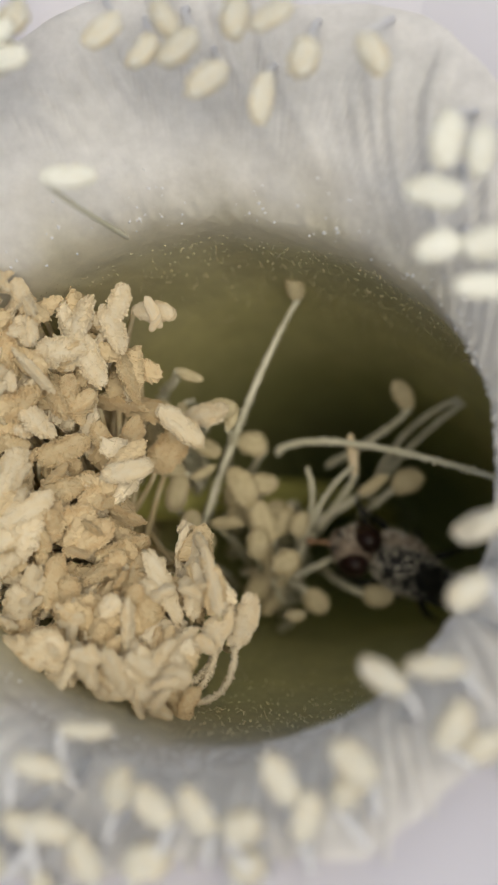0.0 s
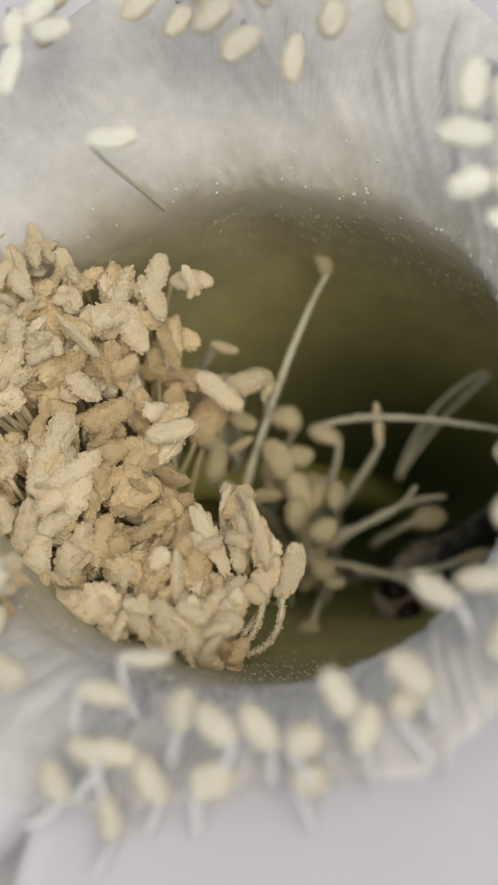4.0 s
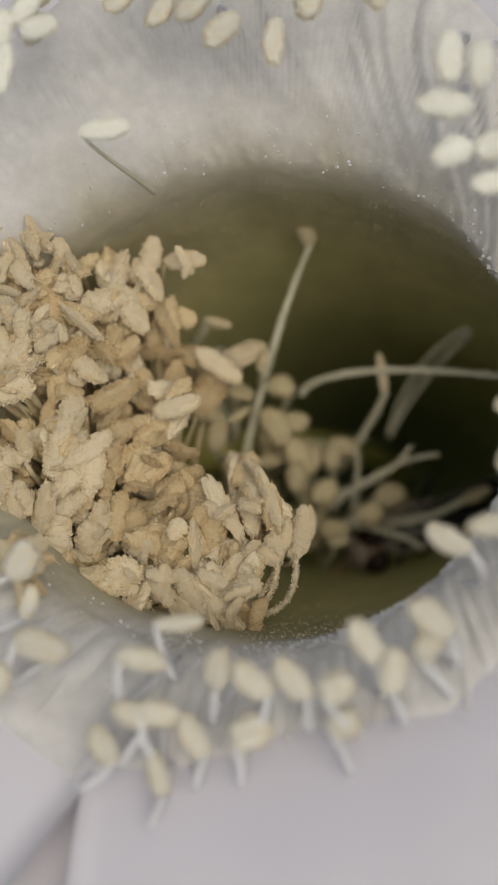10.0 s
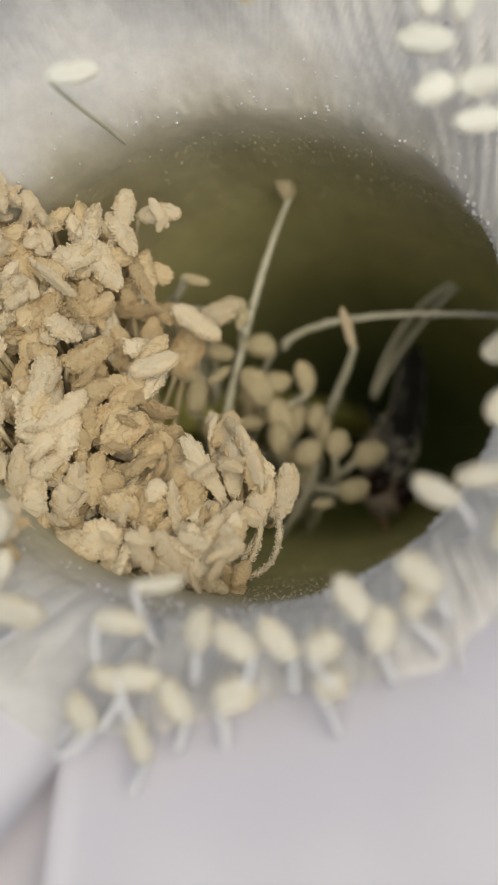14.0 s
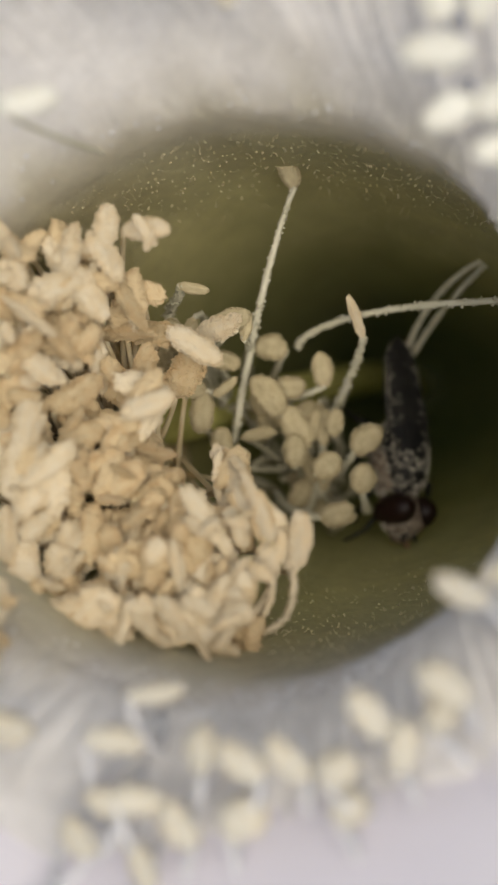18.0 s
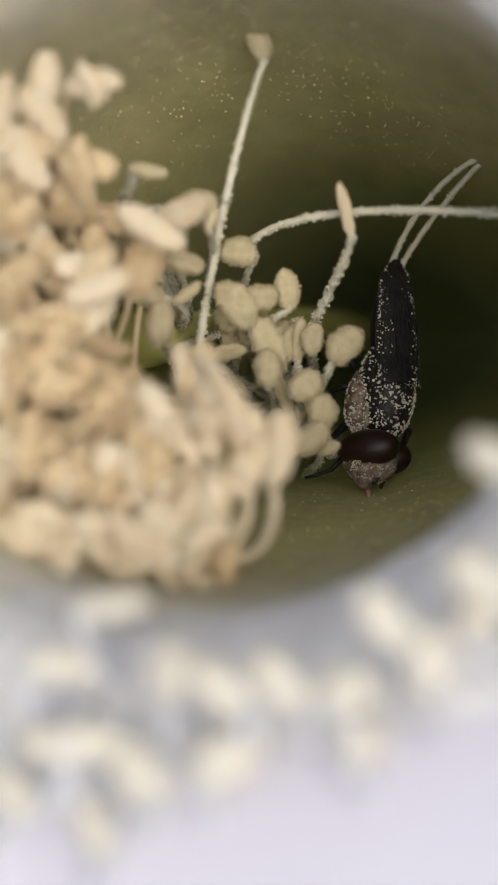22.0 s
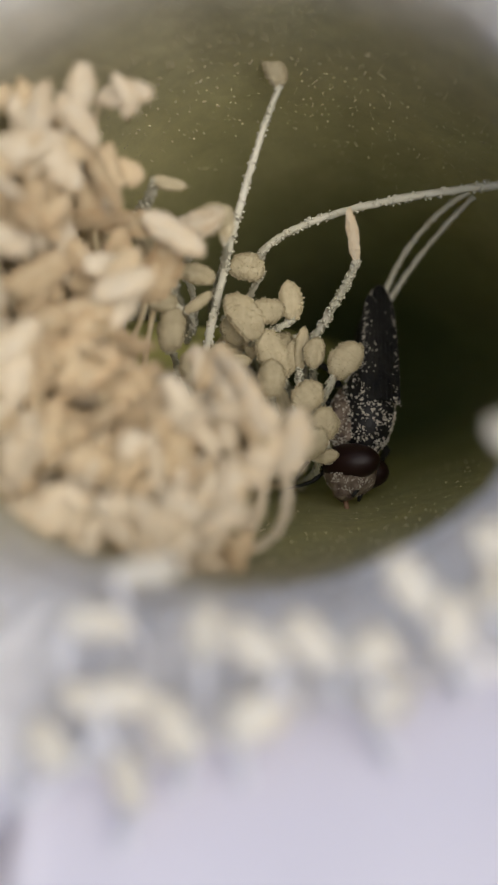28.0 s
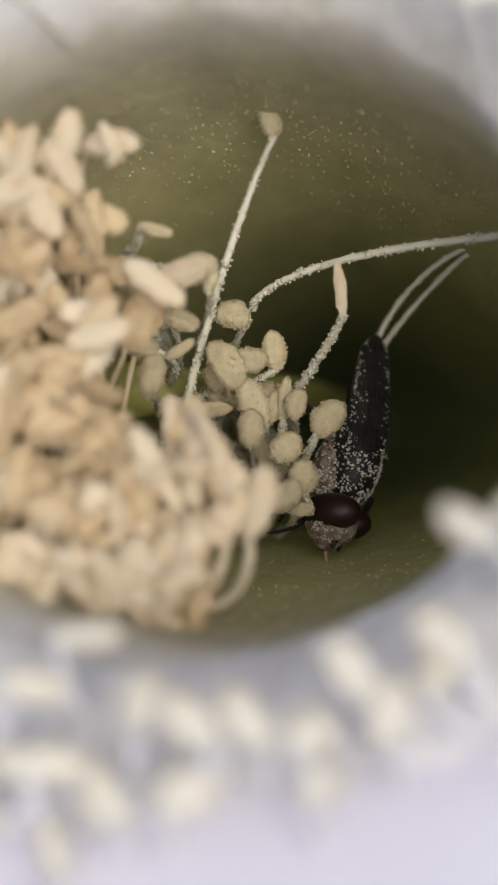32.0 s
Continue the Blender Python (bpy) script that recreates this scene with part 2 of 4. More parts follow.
def ring_mesh(name, prof, sides, mat, wobble=0.0, seed=0):
    verts, faces = [], []
    for j, (r, h) in enumerate(prof):
        for i in range(sides):
            a = 2 * math.pi * i / sides
            k = 1 + wobble * noise.noise((3 * math.cos(a) + seed, 3 * math.sin(a), h * 0.15))
            cx, cy = bow(h)
            verts.append(((r * k * math.cos(a) + cx - bulge(a, r - 0.7, h)) * MM, (r * k * math.sin(a) + cy) * MM, (h + wobble * 6 * noise.noise((6 * math.cos(a), 6 * math.sin(a), seed + r))) * MM))
    for j in range(len(prof) - 1):
        for i in range(sides):
            i2 = (i + 1) % sides
            faces.append((j * sides + i, j * sides + i2, (j + 1) * sides + i2, (j + 1) * sides + i))
    return mesh_from(name, verts, faces, mat)


# ---- the ground ----
bm = bmesh.new()
bmesh.ops.create_grid(bm, x_segments=4, y_segments=4, size=200)
me = bpy.data.meshes.new("ground")
bm.to_mesh(me)
bm.free()
me.materials.append(SOIL)
tagged(new("ground", me), "bare brown soil under the flower", "ground", kind="structure")

# ---- tube: inner wall, outer skin ----
outer = [(r + 0.7 + 0.4 * (h < -30), h - 0.9) for r, h in inner if h < -1.5]
closed = [(0.05, -40)] + [(max(r, 2.5), max(h, -40)) for r, h in outer]
part("tube_skin", ring_mesh("tube_skin", closed, 96, OUTER, 0.02, 1), flower, local(FRAME), "scaly green outer skin")



LEAN_AT = (0, 30, 53, 96, 129, 180, 223, 256, 285, 318, 345, 360)
LEAN = (5, 48, 62, 46, 40, 0, -28, -4, -15, -44, -30, 5)


def swirl(a, r):
    """How far the grown-on filaments have leant aside at r mm from the axis, in radians."""
    lean = radians(float(np.interp(math.degrees(a) % 360, LEAN_AT, LEAN)))
    return lean - math.asin(8.5 * math.sin(lean) / max(r, 8.5))


def uneven(a, h):
    """How the tube's wall strays from round."""
    return 1 + 0.02 * noise.noise((3 * math.cos(a) + 1, 3 * math.sin(a), h * 0.15)) + 0.004 * noise.noise((12 * math.cos(a), 12 * math.sin(a), h * 0.8))


def on_wall(a, r, h):
    """A place on the tube's wall or flare, in metres under the flower."""
    w, (cx, cy) = uneven(a, h), bow(h)
    return world_mm(FRAME @ Vector((r * w * math.cos(a) + cx - bulge(a, r, h), r * w * math.sin(a) + cy, h)))


def tube_mesh():
    """The tube's inner wall and its opened mouth, ribbed by the filaments that have grown onto it."""
    sides, ribs = 1500, 96
    rnd = random.Random(6)
    reach = [rnd.uniform(10.6, 12.0) + 5.5 * (0.5 + 0.5 * math.cos(2 * math.pi * k / ribs - 1.75)) * rnd.uniform(0.55, 1) for k in range(ribs)]
    high = [rnd.uniform(0.12, 0.62) for k in range(ribs)]
    verts, faces = [], []
    rows = [q for q in inner if q[1] < -1.6001] + OPEN
    for full, depth in rows:
        cx, cy = bow(depth)
        for i in range(sides):
            a = 2 * math.pi * i / sides
            r, h, rib = full, depth, 0.0
            if depth >= -1.6001:
                top = (0.5 + 0.5 * math.cos(a - 1.75)) ** 0.8
                r = 8.5 + (full - 8.5) * (0.60 + 0.40 * top)
                h = flare(r) - 1.3 * max(0.0, (full - 13.5 - 2 * top) / (3.5 - 2 * top)) ** 2
                u = max(0.0, r - 8.6)
                x = ((a - swirl(a, r)) / (2 * math.pi) * ribs + 0.3 * noise.noise((math.cos(a) * 4, math.sin(a) * 4, 0.1 * u)) * u) % ribs
                k = int(x) % ribs
                bare = 2.6 * max(0.0, math.cos(a - 2.3)) ** 1.5
                f = min(1.0, max(0.0, (reach[k] - r) / 2.0)) * min(1.0, max(0.0, u - bare) * 0.4)
                rib = high[k] * f * max(0.0, math.sin(math.pi * (x - int(x)))) ** 0.55
                rib += 0.13 * noise.noise((math.cos(a) * r * 3.2, math.sin(a) * r * 3.2, 0.4)) * max(0.0, 1 - abs(u - 0.3) * 1.4)
            w = uneven(a, h)
            verts.append(((r * w * math.cos(a) + cx - bulge(a, r, h)) * MM, (r * w * math.sin(a) + cy) * MM, (h + rib + 0.12 * noise.noise((6 * math.cos(a), 6 * math.sin(a), 1 + r))) * MM))
    for j in range(len(rows) - 1):
        for i in range(sides):
            i2 = (i + 1) % sides
            faces.append((j * sides + i, j * sides + i2, (j + 1) * sides + i2, (j + 1) * sides + i))
    return mesh_from("tube", verts, faces, TUBE)


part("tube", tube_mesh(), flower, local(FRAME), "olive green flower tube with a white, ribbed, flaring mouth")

# ---- petals ----
def petal(angle, length, half, lower, twist, seed, deep=0.0):
    verts, faces = [], []
    nu, nv = 34, 16
    top = (0.5 + 0.5 * math.cos(radians(angle) - 1.75)) ** 0.8
    start = 7.5 + (5.0 + 2.0 * top) * (0.60 + 0.40 * top)
    half *= start / 11.5
    if deep:
        start = max(9.7, start - 1.5)
    for th in (0, 1):
        for i in range(nu + 1):
            u = i / nu
            r = start + u * length
            w = half * (0.78 + 0.54 * math.sin(math.pi * min(1, 0.05 + u * 0.80)) ** 0.9) * (1 - u ** 6 * 0.85)
            for j in range(nv + 1):
                v = 2 * j / nv - 1
                e = u * length
                h = flare(r) + 0.06 - 0.4 * max(0.0, 1 - u * 40) + 0.02 * e + 0.002 * e * e + lower * min(1.0, e / 6.0 + deep) + 0.5 * v * v * u + twist * v * u * 1.4
                h += 0.25 * min(1.0, u * 6) * noise.noise((u * 5 + seed, v * 2.2, seed * 1.7)) + 0.06 * math.sin(v * 17) * u
                verts.append((r * MM, v * w * MM, (h - 0.14 * th) * MM))
    row = nv + 1
    base = (nu + 1) * row
    for i in range(nu):
        for j in range(nv):
            a = i * row + j
            faces.append((a, a + row, a + row + 1, a + 1))
            faces.append((base + a, base + a + 1, base + a + row + 1, base + a + row))
    for i in range(nu):
        for j in (0, nv):
            a = i * row + j
            q = (a, base + a, base + a + row, a + row)
            faces.append(q if j == nv else q[::-1])
    me = mesh_from("petal", verts, faces, PETAL)
    part("petal", me, flower, local(FRAME @ pose(0, 0, 0, 0, 0, angle)), "smooth white petal with a lavender sheen")


for k in range(8):
    petal(-79 if k == 0 else 221 if k == 7 else -90 + 45 * k, 36 + 3 * math.sin(k * 2.1), 7.8, -1.0 if k == 7 else 0.0, 1.6, k)
for k in range(8):
    petal(-68 + 45 * k, 38 + 2 * math.sin(k), 8.0, -3.0, 0.4, k + 40, 1.0)
for k in range(10):
    petal(-50 + 36 * k, 40 + 2 * math.sin(k), 8.0, -4.6, 0.3, k + 60, 1.0)


# ---- stamens ----
def tube_along(points, radii, sides=6, jitter=0.0, seed=0):
    """A round thread through the points."""
    verts, faces = [], []
    rnd = random.Random(seed)
    up = Vector((0.3, 0.5, 0.8))
    n = len(points)
    for k, p in enumerate(points):
        t = (points[min(k + 1, n - 1)] - points[max(k - 1, 0)]).normalized()
        s = t.cross(up).normalized()
        c = s.cross(t)
        for i in range(sides):
            a = 2 * math.pi * i / sides
            r = radii[k] * (1 + jitter * rnd.uniform(-1, 1))
            verts.append(p + (s * math.cos(a) + c * math.sin(a)) * r)
    for k in range(n - 1):
        for i in range(sides):
            j = (i + 1) % sides
            faces.append((k * sides + i, k * sides + j, (k + 1) * sides + j, (k + 1) * sides + i))
    faces.append(tuple(range(sides))[::-1])
    faces.append(tuple((n - 1) * sides + i for i in range(sides)))
    return verts, faces


def bezier(a, b, c, d, n):
    return [a * (1 - t) ** 3 + b * 3 * t * (1 - t) ** 2 + c * 3 * t * t * (1 - t) + d * t ** 3 for t in [k / n for k in range(n + 1)]]


def anther_mesh(mat, seed, fuzz, powder=0, rows=22, sides=16):
    """A pollen sac of unit length and width: plump with a seam, or burst open into a lumpy, powdery mass."""
    rnd = random.Random(seed)
    verts, faces = [], []
    burst = fuzz > 0.9
    bend, curl = rnd.uniform(-0.14, 0.14), rnd.uniform(-0.35, 0.35) * burst
    blunt = rnd.uniform(1.7, 2.5) if burst else rnd.uniform(2.0, 2.7)
    taper, seam_at = rnd.uniform(-0.28, 0.28) * burst, rnd.uniform(-0.1, 0.1)
    off = Vector((seed * 3.1, seed * 1.7, seed * 0.9))

    def surf(u, a):
        s = (1 - abs(2 * u - 1) ** blunt) ** 0.5
        x = u - 0.5
        d = Vector((x * 2.2, 0.5 * s * math.cos(a), 0.5 * s * math.sin(a)))
        y, z = d.y * (1 + taper * x * 2), d.z
        z *= 1 - (0.22 if burst else 0.35) * math.exp(-((d.y - seam_at) / 0.10) ** 2) * s
        k = 1 + (0.05 + 0.17 * fuzz) * noise.noise(d * 2.2 + off) + 0.21 * fuzz * noise.noise(d * 6.5 + off) + 0.15 * fuzz * noise.noise(d * 15 + off)
        y, z = y * k * (1 + 0.15 * fuzz * burst * noise.noise((x * 9 + seed, (y > 0) * 3.0, 5.0))), z * k
        z += curl * (x * x * 3 - 0.2)
        y += bend * (1 - 4 * x * x) * 0.8
        x += fuzz * 0.07 * noise.noise(d * 4 + off * 2) + fuzz * 0.03 * noise.noise(d * 14 + off * 2)
        return Vector((x, y, z))

    for i in range(rows + 1):
        for j in range(sides):
            verts.append(surf(0.004 + 0.992 * i / rows, 2 * math.pi * j / sides))
    for i in range(rows):
        for j in range(sides):
            j2 = (j + 1) % sides
            faces.append((i * sides + j, i * sides + j2, (i + 1) * sides + j2, (i + 1) * sides + j))
    faces.append(tuple(range(sides))[::-1])
    faces.append(tuple(rows * sides + j for j in range(sides)))
    body = len(faces)
    for _ in range(powder):
        u = rnd.uniform(0.0, 1.0)
        a = rnd.choice((0, math.pi)) + rnd.gauss(0, 0.45) if burst and rnd.random() < 0.5 else rnd.uniform(0, 2 * math.pi)
        p = surf(u, a)
        out = Vector((0.6 * (u - 0.5), p.y, p.z)).normalized()
        g = rnd.uniform(0.010, 0.026) * (1.4 if burst else 1.0)
        p = p + out * g * rnd.uniform(-0.2, 1.7)
        spin = Euler((rnd.uniform(0, 6), rnd.uniform(0, 6), rnd.uniform(0, 6))).to_matrix()
        n = len(verts)
        for q in ((1, 1, 1), (1, -1, -1), (-1, 1, -1), (-1, -1, 1)):
            w = spin @ Vector(q) * g
            verts.append(p + Vector((w.x * 0.6, w.y * 1.2, w.z * 1.4)))
        faces += [(n, n + 1, n + 2), (n, n + 3, n + 1), (n, n + 2, n + 3), (n + 1, n + 3, n + 2)]
    for _ in range(powder // 5 if burst else 0):
        u, a = rnd.uniform(0.02, 0.98), rnd.choice((0, math.pi)) + rnd.gauss(0, 0.6)
        p = surf(u, a)
        g = rnd.uniform(0.026, 0.062)
        n = len(verts)
        spin = Euler((rnd.uniform(0, 6), rnd.uniform(0, 6), rnd.uniform(0, 6))).to_matrix()
        for q in ((1, 0, 0), (-1, 0, 0), (0, 1, 0), (0, -1, 0), (0, 0, 1), (0, 0, -1)):
            w = spin @ Vector(q) * g * rnd.uniform(0.8, 1.2)
            verts.append(p + Vector((w.x * 0.6, w.y * 1.2, w.z * 1.4)))
        faces += [(n + x, n + y, n + z) for x, y, z in ((0, 2, 4), (2, 1, 4), (1, 3, 4), (3, 0, 4), (2, 0, 5), (1, 2, 5), (3, 1, 5), (0, 3, 5))]
    return mesh_from("anther", verts, faces, mat, crisp_from=body)


SACS = {
    "fresh": [anther_mesh(FRESH, s, 0.8, 800) for s in range(6)],
    "white": [anther_mesh(WHITE, s + 7, 0.75, 800) for s in range(5)],
    "pale": [anther_mesh(PALE, s + 10, 1.0, 1350, 40, 20) for s in range(14)],
    "tan": [anther_mesh(TAN, s + 40, 1.0, 1350, 40, 20) for s in range(14)],
    "pale_under": [anther_mesh(PALE, s + 100, 1.0, 150) for s in range(5)],
    "tan_under": [anther_mesh(TAN, s + 120, 1.0, 150) for s in range(5)],
    "plump": [anther_mesh(PALE, s + 140, 0.5, 900, 30, 18) for s in range(3)],
    "old": [anther_mesh(OLD, s + 70, 0.55, 700, 28, 18) for s in range(10)],
}
rs = random.Random(11)


def powder_on(verts, faces, pts, rad, count):
    """Adds clinging grains to a thread."""
    for _ in range(count):
        k = rs.randrange(len(pts))
        g = rad[k] * rs.uniform(0.22, 0.5)
        out = Vector((rs.gauss(0, 1), rs.gauss(0, 1), rs.gauss(0, 1))).normalized()
        p = pts[k].lerp(pts[max(k - 1, 0)], rs.random()) + out * rad[k] * rs.uniform(0.8, 1.35)
        spin = Euler((rs.uniform(0, 6), rs.uniform(0, 6), rs.uniform(0, 6))).to_matrix()
        n = len(verts)
        verts += [p + spin @ Vector(q) * g for q in ((1, 1, 1), (1, -1, -1), (-1, 1, -1), (-1, -1, 1))]
        faces += [(n, n + 1, n + 2), (n, n + 3, n + 1), (n, n + 2, n + 3), (n + 1, n + 3, n + 2)]


def sac_pose(p, angle, tilt, roll, length, width, thick):
    m = pose(0, 0, 0, 0, 0, angle) @ pose(0, 0, 0, 0, -tilt, 0) @ pose(0, 0, 0, roll, 0, 0)
    return Matrix.Translation(p) @ m @ Matrix.Diagonal((length, width, thick, 1)), m.to_3x3() @ Vector((1, 0, 0))


def stamen(kind, p, angle, length, width, root=None, via=None, tilt=0.0, roll=None, thread=0.13, flip=False, mat=None, label=""):
    """One stamen: a thread that rises from root and carries a pollen sac centred at p (mm)."""
    p = Vector(p)
    roll = rs.uniform(-40, 40) if roll is None else roll
    m, d = sac_pose(p, angle + (180 if flip else 0), tilt, roll, length, width, width * (rs.uniform(0.42, 0.65) if kind in ("pale", "tan") else rs.uniform(0.55, 0.78)))
    end = p - d * length * 0.46
    if root is None:
        q = INTO @ p
        a = math.atan2(q.y, q.x) + rs.uniform(-0.3, 0.3)
        h = min(q.z - 8, -10) - rs.uniform(0, 4)
        root = FRAME @ Vector((radius_at(h) * math.cos(a) + bow(h)[0], radius_at(h) * math.sin(a) + bow(h)[1], h))
    root = Vector(root)
    span = (end - root).length
    c1, c2 = via if via else (root + AXIS * span * 0.35, end - d * min(1.2, span * 0.2) - AXIS * span * 0.2)
    fuzzy = kind not in ("fresh", "white")
    n = 60 if thread > 0.125 and fuzzy else 14
    pts = bezier(root, Vector(c1), Vector(c2), end, n)
    if fuzzy:
        pts = [q + Vector((rs.uniform(-1, 1), rs.uniform(-1, 1), rs.uniform(-1, 1))) * 0.012 for q in pts]
    rad = [thread * (1.25 - 0.45 * k / n) for k in range(n + 1)]
    v, f = tube_along(pts, rad, 6, 0.2 if fuzzy else 0.05, rs.random())
    if n == 60 or (kind == "old" and thread >= 0.12):
        powder_on(v, f, pts, rad, 260)
    me = mesh_from("stamen", [world_mm(q) for q in v], f, mat or (THREAD_DEEP if fuzzy else THREAD))
    st = part("stamen", me, flower, label=label)
    s = m.to_scale()
    an = part("anther", rs.choice(SACS[kind]), st, Matrix.Translation(world_mm(p)) @ m.to_quaternion().to_matrix().to_4x4() @ Matrix.Diagonal((s.x * MM, s.y * MM, s.z * MM, 1)))
    return st


# the heap of dusty stamens: x, y, z, direction, length, width, tone
CLUSTER = []
CLUSTER += [
    (-1.94, 6.53, -1.40, -3, 1.61, 0.74, 0),
    (-3.13, 6.75, -1.20, 80, 1.07, 0.74, 0),
    (-3.24, 5.82, -1.00, -65, 1.72, 0.86, 0),
    (-2.62, 4.24, -1.60, -65, 1.62, 0.79, 1),
    (-4.40, 5.83, -0.80, 75, 1.79, 1.02, 0),
    (-4.80, 4.88, -0.20, 10, 1.57, 0.80, 0),
    (-3.81, 4.65, -0.60, -60, 1.70, 0.81, 0),
    (-5.50, 4.06, 0.60, -40, 1.66, 0.47, 0),
    (-5.78, 5.68, 0.30, -80, 1.43, 0.48, 0),
    (-6.23, 6.51, 0.30, 110, 1.03, 0.56, 0),
    (-6.99, 6.90, 0.50, 35, 0.95, 0.59, 0),
    (-6.66, 5.90, 0.00, 60, 1.16, 0.72, 0),
]
CLUSTER += [
    (-8.34, 6.66, 0.50, 20, 1.07, 0.55, 0),
    (-7.87, 4.39, 0.80, 100, 1.29, 0.82, 0),
    (-7.35, 4.93, 0.60, 45, 0.87, 0.51, 0),
    (-6.79, 3.60, 0.90, 60, 1.10, 0.86, 0),
    (-8.20, 3.19, 1.20, 110, 1.24, 0.50, 0),
    (-6.66, 4.58, 0.00, 80, 1.32, 0.92, 1),
    (-5.97, 2.97, 0.20, 30, 1.47, 1.00, 1),
    (-5.27, 2.41, 0.20, -40, 1.31, 0.84, 0),
    (-4.90, 3.30, -0.20, -50, 1.49, 0.92, 1),
    (-4.28, 3.23, -0.60, -70, 1.54, 0.85, 1),
    (-7.63, 2.37, 0.80, 30, 1.65, 1.06, 0),
    (-8.02, 1.53, 1.20, 20, 1.63, 0.97, 0),
]
CLUSTER += [
    (-7.17, 2.56, 0.30, 60, 1.47, 0.91, 1),
    (-6.28, 1.96, 0.00, 60, 1.32, 0.84, 1),
    (-4.48, 1.50, -0.60, 30, 1.62, 0.93, 1),
    (-3.30, 1.95, -1.60, -60, 1.12, 0.71, 1),
    (-2.48, 2.16, -2.40, 70, 1.35, 0.80, 1),
    (-3.00, 3.27, -2.60, 0, 1.96, 0.89, 1),
    (-1.95, 3.15, -3.00, -10, 1.80, 0.90, 1),
    (-0.69, 2.70, -2.20, -35, 1.81, 0.91, 0),
    (-2.15, 1.06, 0.10, 17, 1.60, 0.80, 0),
    (-1.11, 1.83, -3.60, 60, 2.00, 1.09, 1),
    (0.13, 3.25, -3.80, 15, 1.40, 0.92, 0),
    (-5.95, 0.67, 0.50, 80, 1.54, 0.83, 0),
]
CLUSTER += [
    (-6.80, 0.56, 0.00, 85, 1.28, 0.56, 1),
    (-4.34, 0.20, -0.40, 10, 1.29, 0.85, 1),
    (-3.19, -0.02, -0.40, 50, 1.37, 0.77, 1),
    (-3.70, -0.74, 0.00, 30, 1.20, 0.84, 1),
    (-3.19, -1.33, 0.40, 35, 1.74, 0.83, 1),
    (-2.19, -0.51, -0.60, -10, 1.50, 0.77, 1),
    (-2.05, -1.59, -0.20, 20, 1.57, 0.84, 1),
    (-2.73, -2.41, 0.20, 35, 1.47, 0.68, 1),
    (-6.24, -0.61, 0.90, 75, 1.64, 0.94, 0),
    (-5.23, -0.49, 1.00, 35, 1.64, 0.74, 0),
    (-5.02, -1.31, 0.80, 75, 1.65, 0.82, 0),
    (-5.93, -1.54, 1.00, 40, 1.83, 0.66, 0),
]
CLUSTER += [
    (-4.50, -0.97, 0.40, 80, 1.39, 0.67, 1),
    (-7.49, -0.37, 1.00, 95, 1.05, 0.82, 0),
    (-8.29, -0.95, 1.40, 20, 1.24, 0.81, 0),
    (-8.17, -1.86, 1.40, 70, 1.43, 0.81, 0),
    (-7.61, -2.33, 1.60, 80, 1.23, 0.73, 0),
    (-6.74, -2.55, 1.40, 75, 1.78, 0.81, 0),
    (-5.93, -2.46, 1.00, 30, 1.29, 0.66, 0),
    (-4.81, -3.06, 0.80, 80, 1.53, 0.82, 0),
    (-4.19, -2.85, 0.50, 80, 1.54, 0.83, 1),
    (-3.66, -3.32, 0.50, 75, 1.46, 0.83, 1),
    (-5.26, -3.77, 0.80, 80, 1.45, 0.90, 0),
    (-6.14, -3.50, 1.20, 80, 1.24, 0.82, 0),
]
CLUSTER += [
    (-6.07, -5.12, 2.00, -60, 1.83, 0.91, 0),
    (-4.92, -4.94, 1.60, 10, 1.23, 0.81, 0),
    (-3.98, -4.89, 2.00, 40, 1.48, 1.10, 0),
    (-2.72, -5.23, 2.00, -50, 1.41, 0.88, 0),
    (-3.56, -5.86, 1.60, 20, 1.12, 0.81, 0),
    (-3.30, -3.96, 1.20, 90, 1.24, 0.54, 0),
    (-2.28, -3.86, 1.00, 80, 1.60, 0.98, 1),
    (-1.50, -3.82, 1.50, 95, 1.58, 0.54, 0),
    (-1.43, -2.41, 0.20, 80, 1.47, 0.76, 1),
    (-0.94, -3.40, 1.00, 85, 1.72, 0.86, 1),
    (-0.47, -2.56, 1.20, -60, 2.18, 0.62, 0),
    (0.51, -2.61, 0.40, 90, 1.66, 0.67, 0),
]
CLUSTER += [
    (0.41, -1.72, -0.60, 90, 1.22, 0.81, 0),
    (1.08, -2.10, 1.50, 110, 1.89, 0.58, 0),
    (2.21, -3.40, 1.00, 75, 1.64, 0.94, 0),
    (1.39, -3.75, 1.00, 60, 1.44, 0.86, 0),
    (0.21, -4.38, 1.60, 50, 1.42, 0.65, 0),
    (-0.23, -4.89, 2.00, 75, 1.48, 0.80, 0),
    (-0.91, -5.12, 2.00, 10, 1.41, 0.95, 0),
    (-1.71, -5.23, 2.00, -60, 1.29, 0.80, 0),
    (0.15, -5.28, 2.50, 30, 1.47, 0.71, 0),
    (-0.57, -5.69, 2.00, 10, 1.41, 0.80, 0),
    (0.39, -6.60, 0.60, 90, 1.22, 0.91, 1),
    (-0.35, -6.44, 1.60, -20, 1.08, 0.73, 0),
]
CLUSTER += [
    (-1.61, -5.84, 1.80, 0, 1.22, 0.73, 0),
]
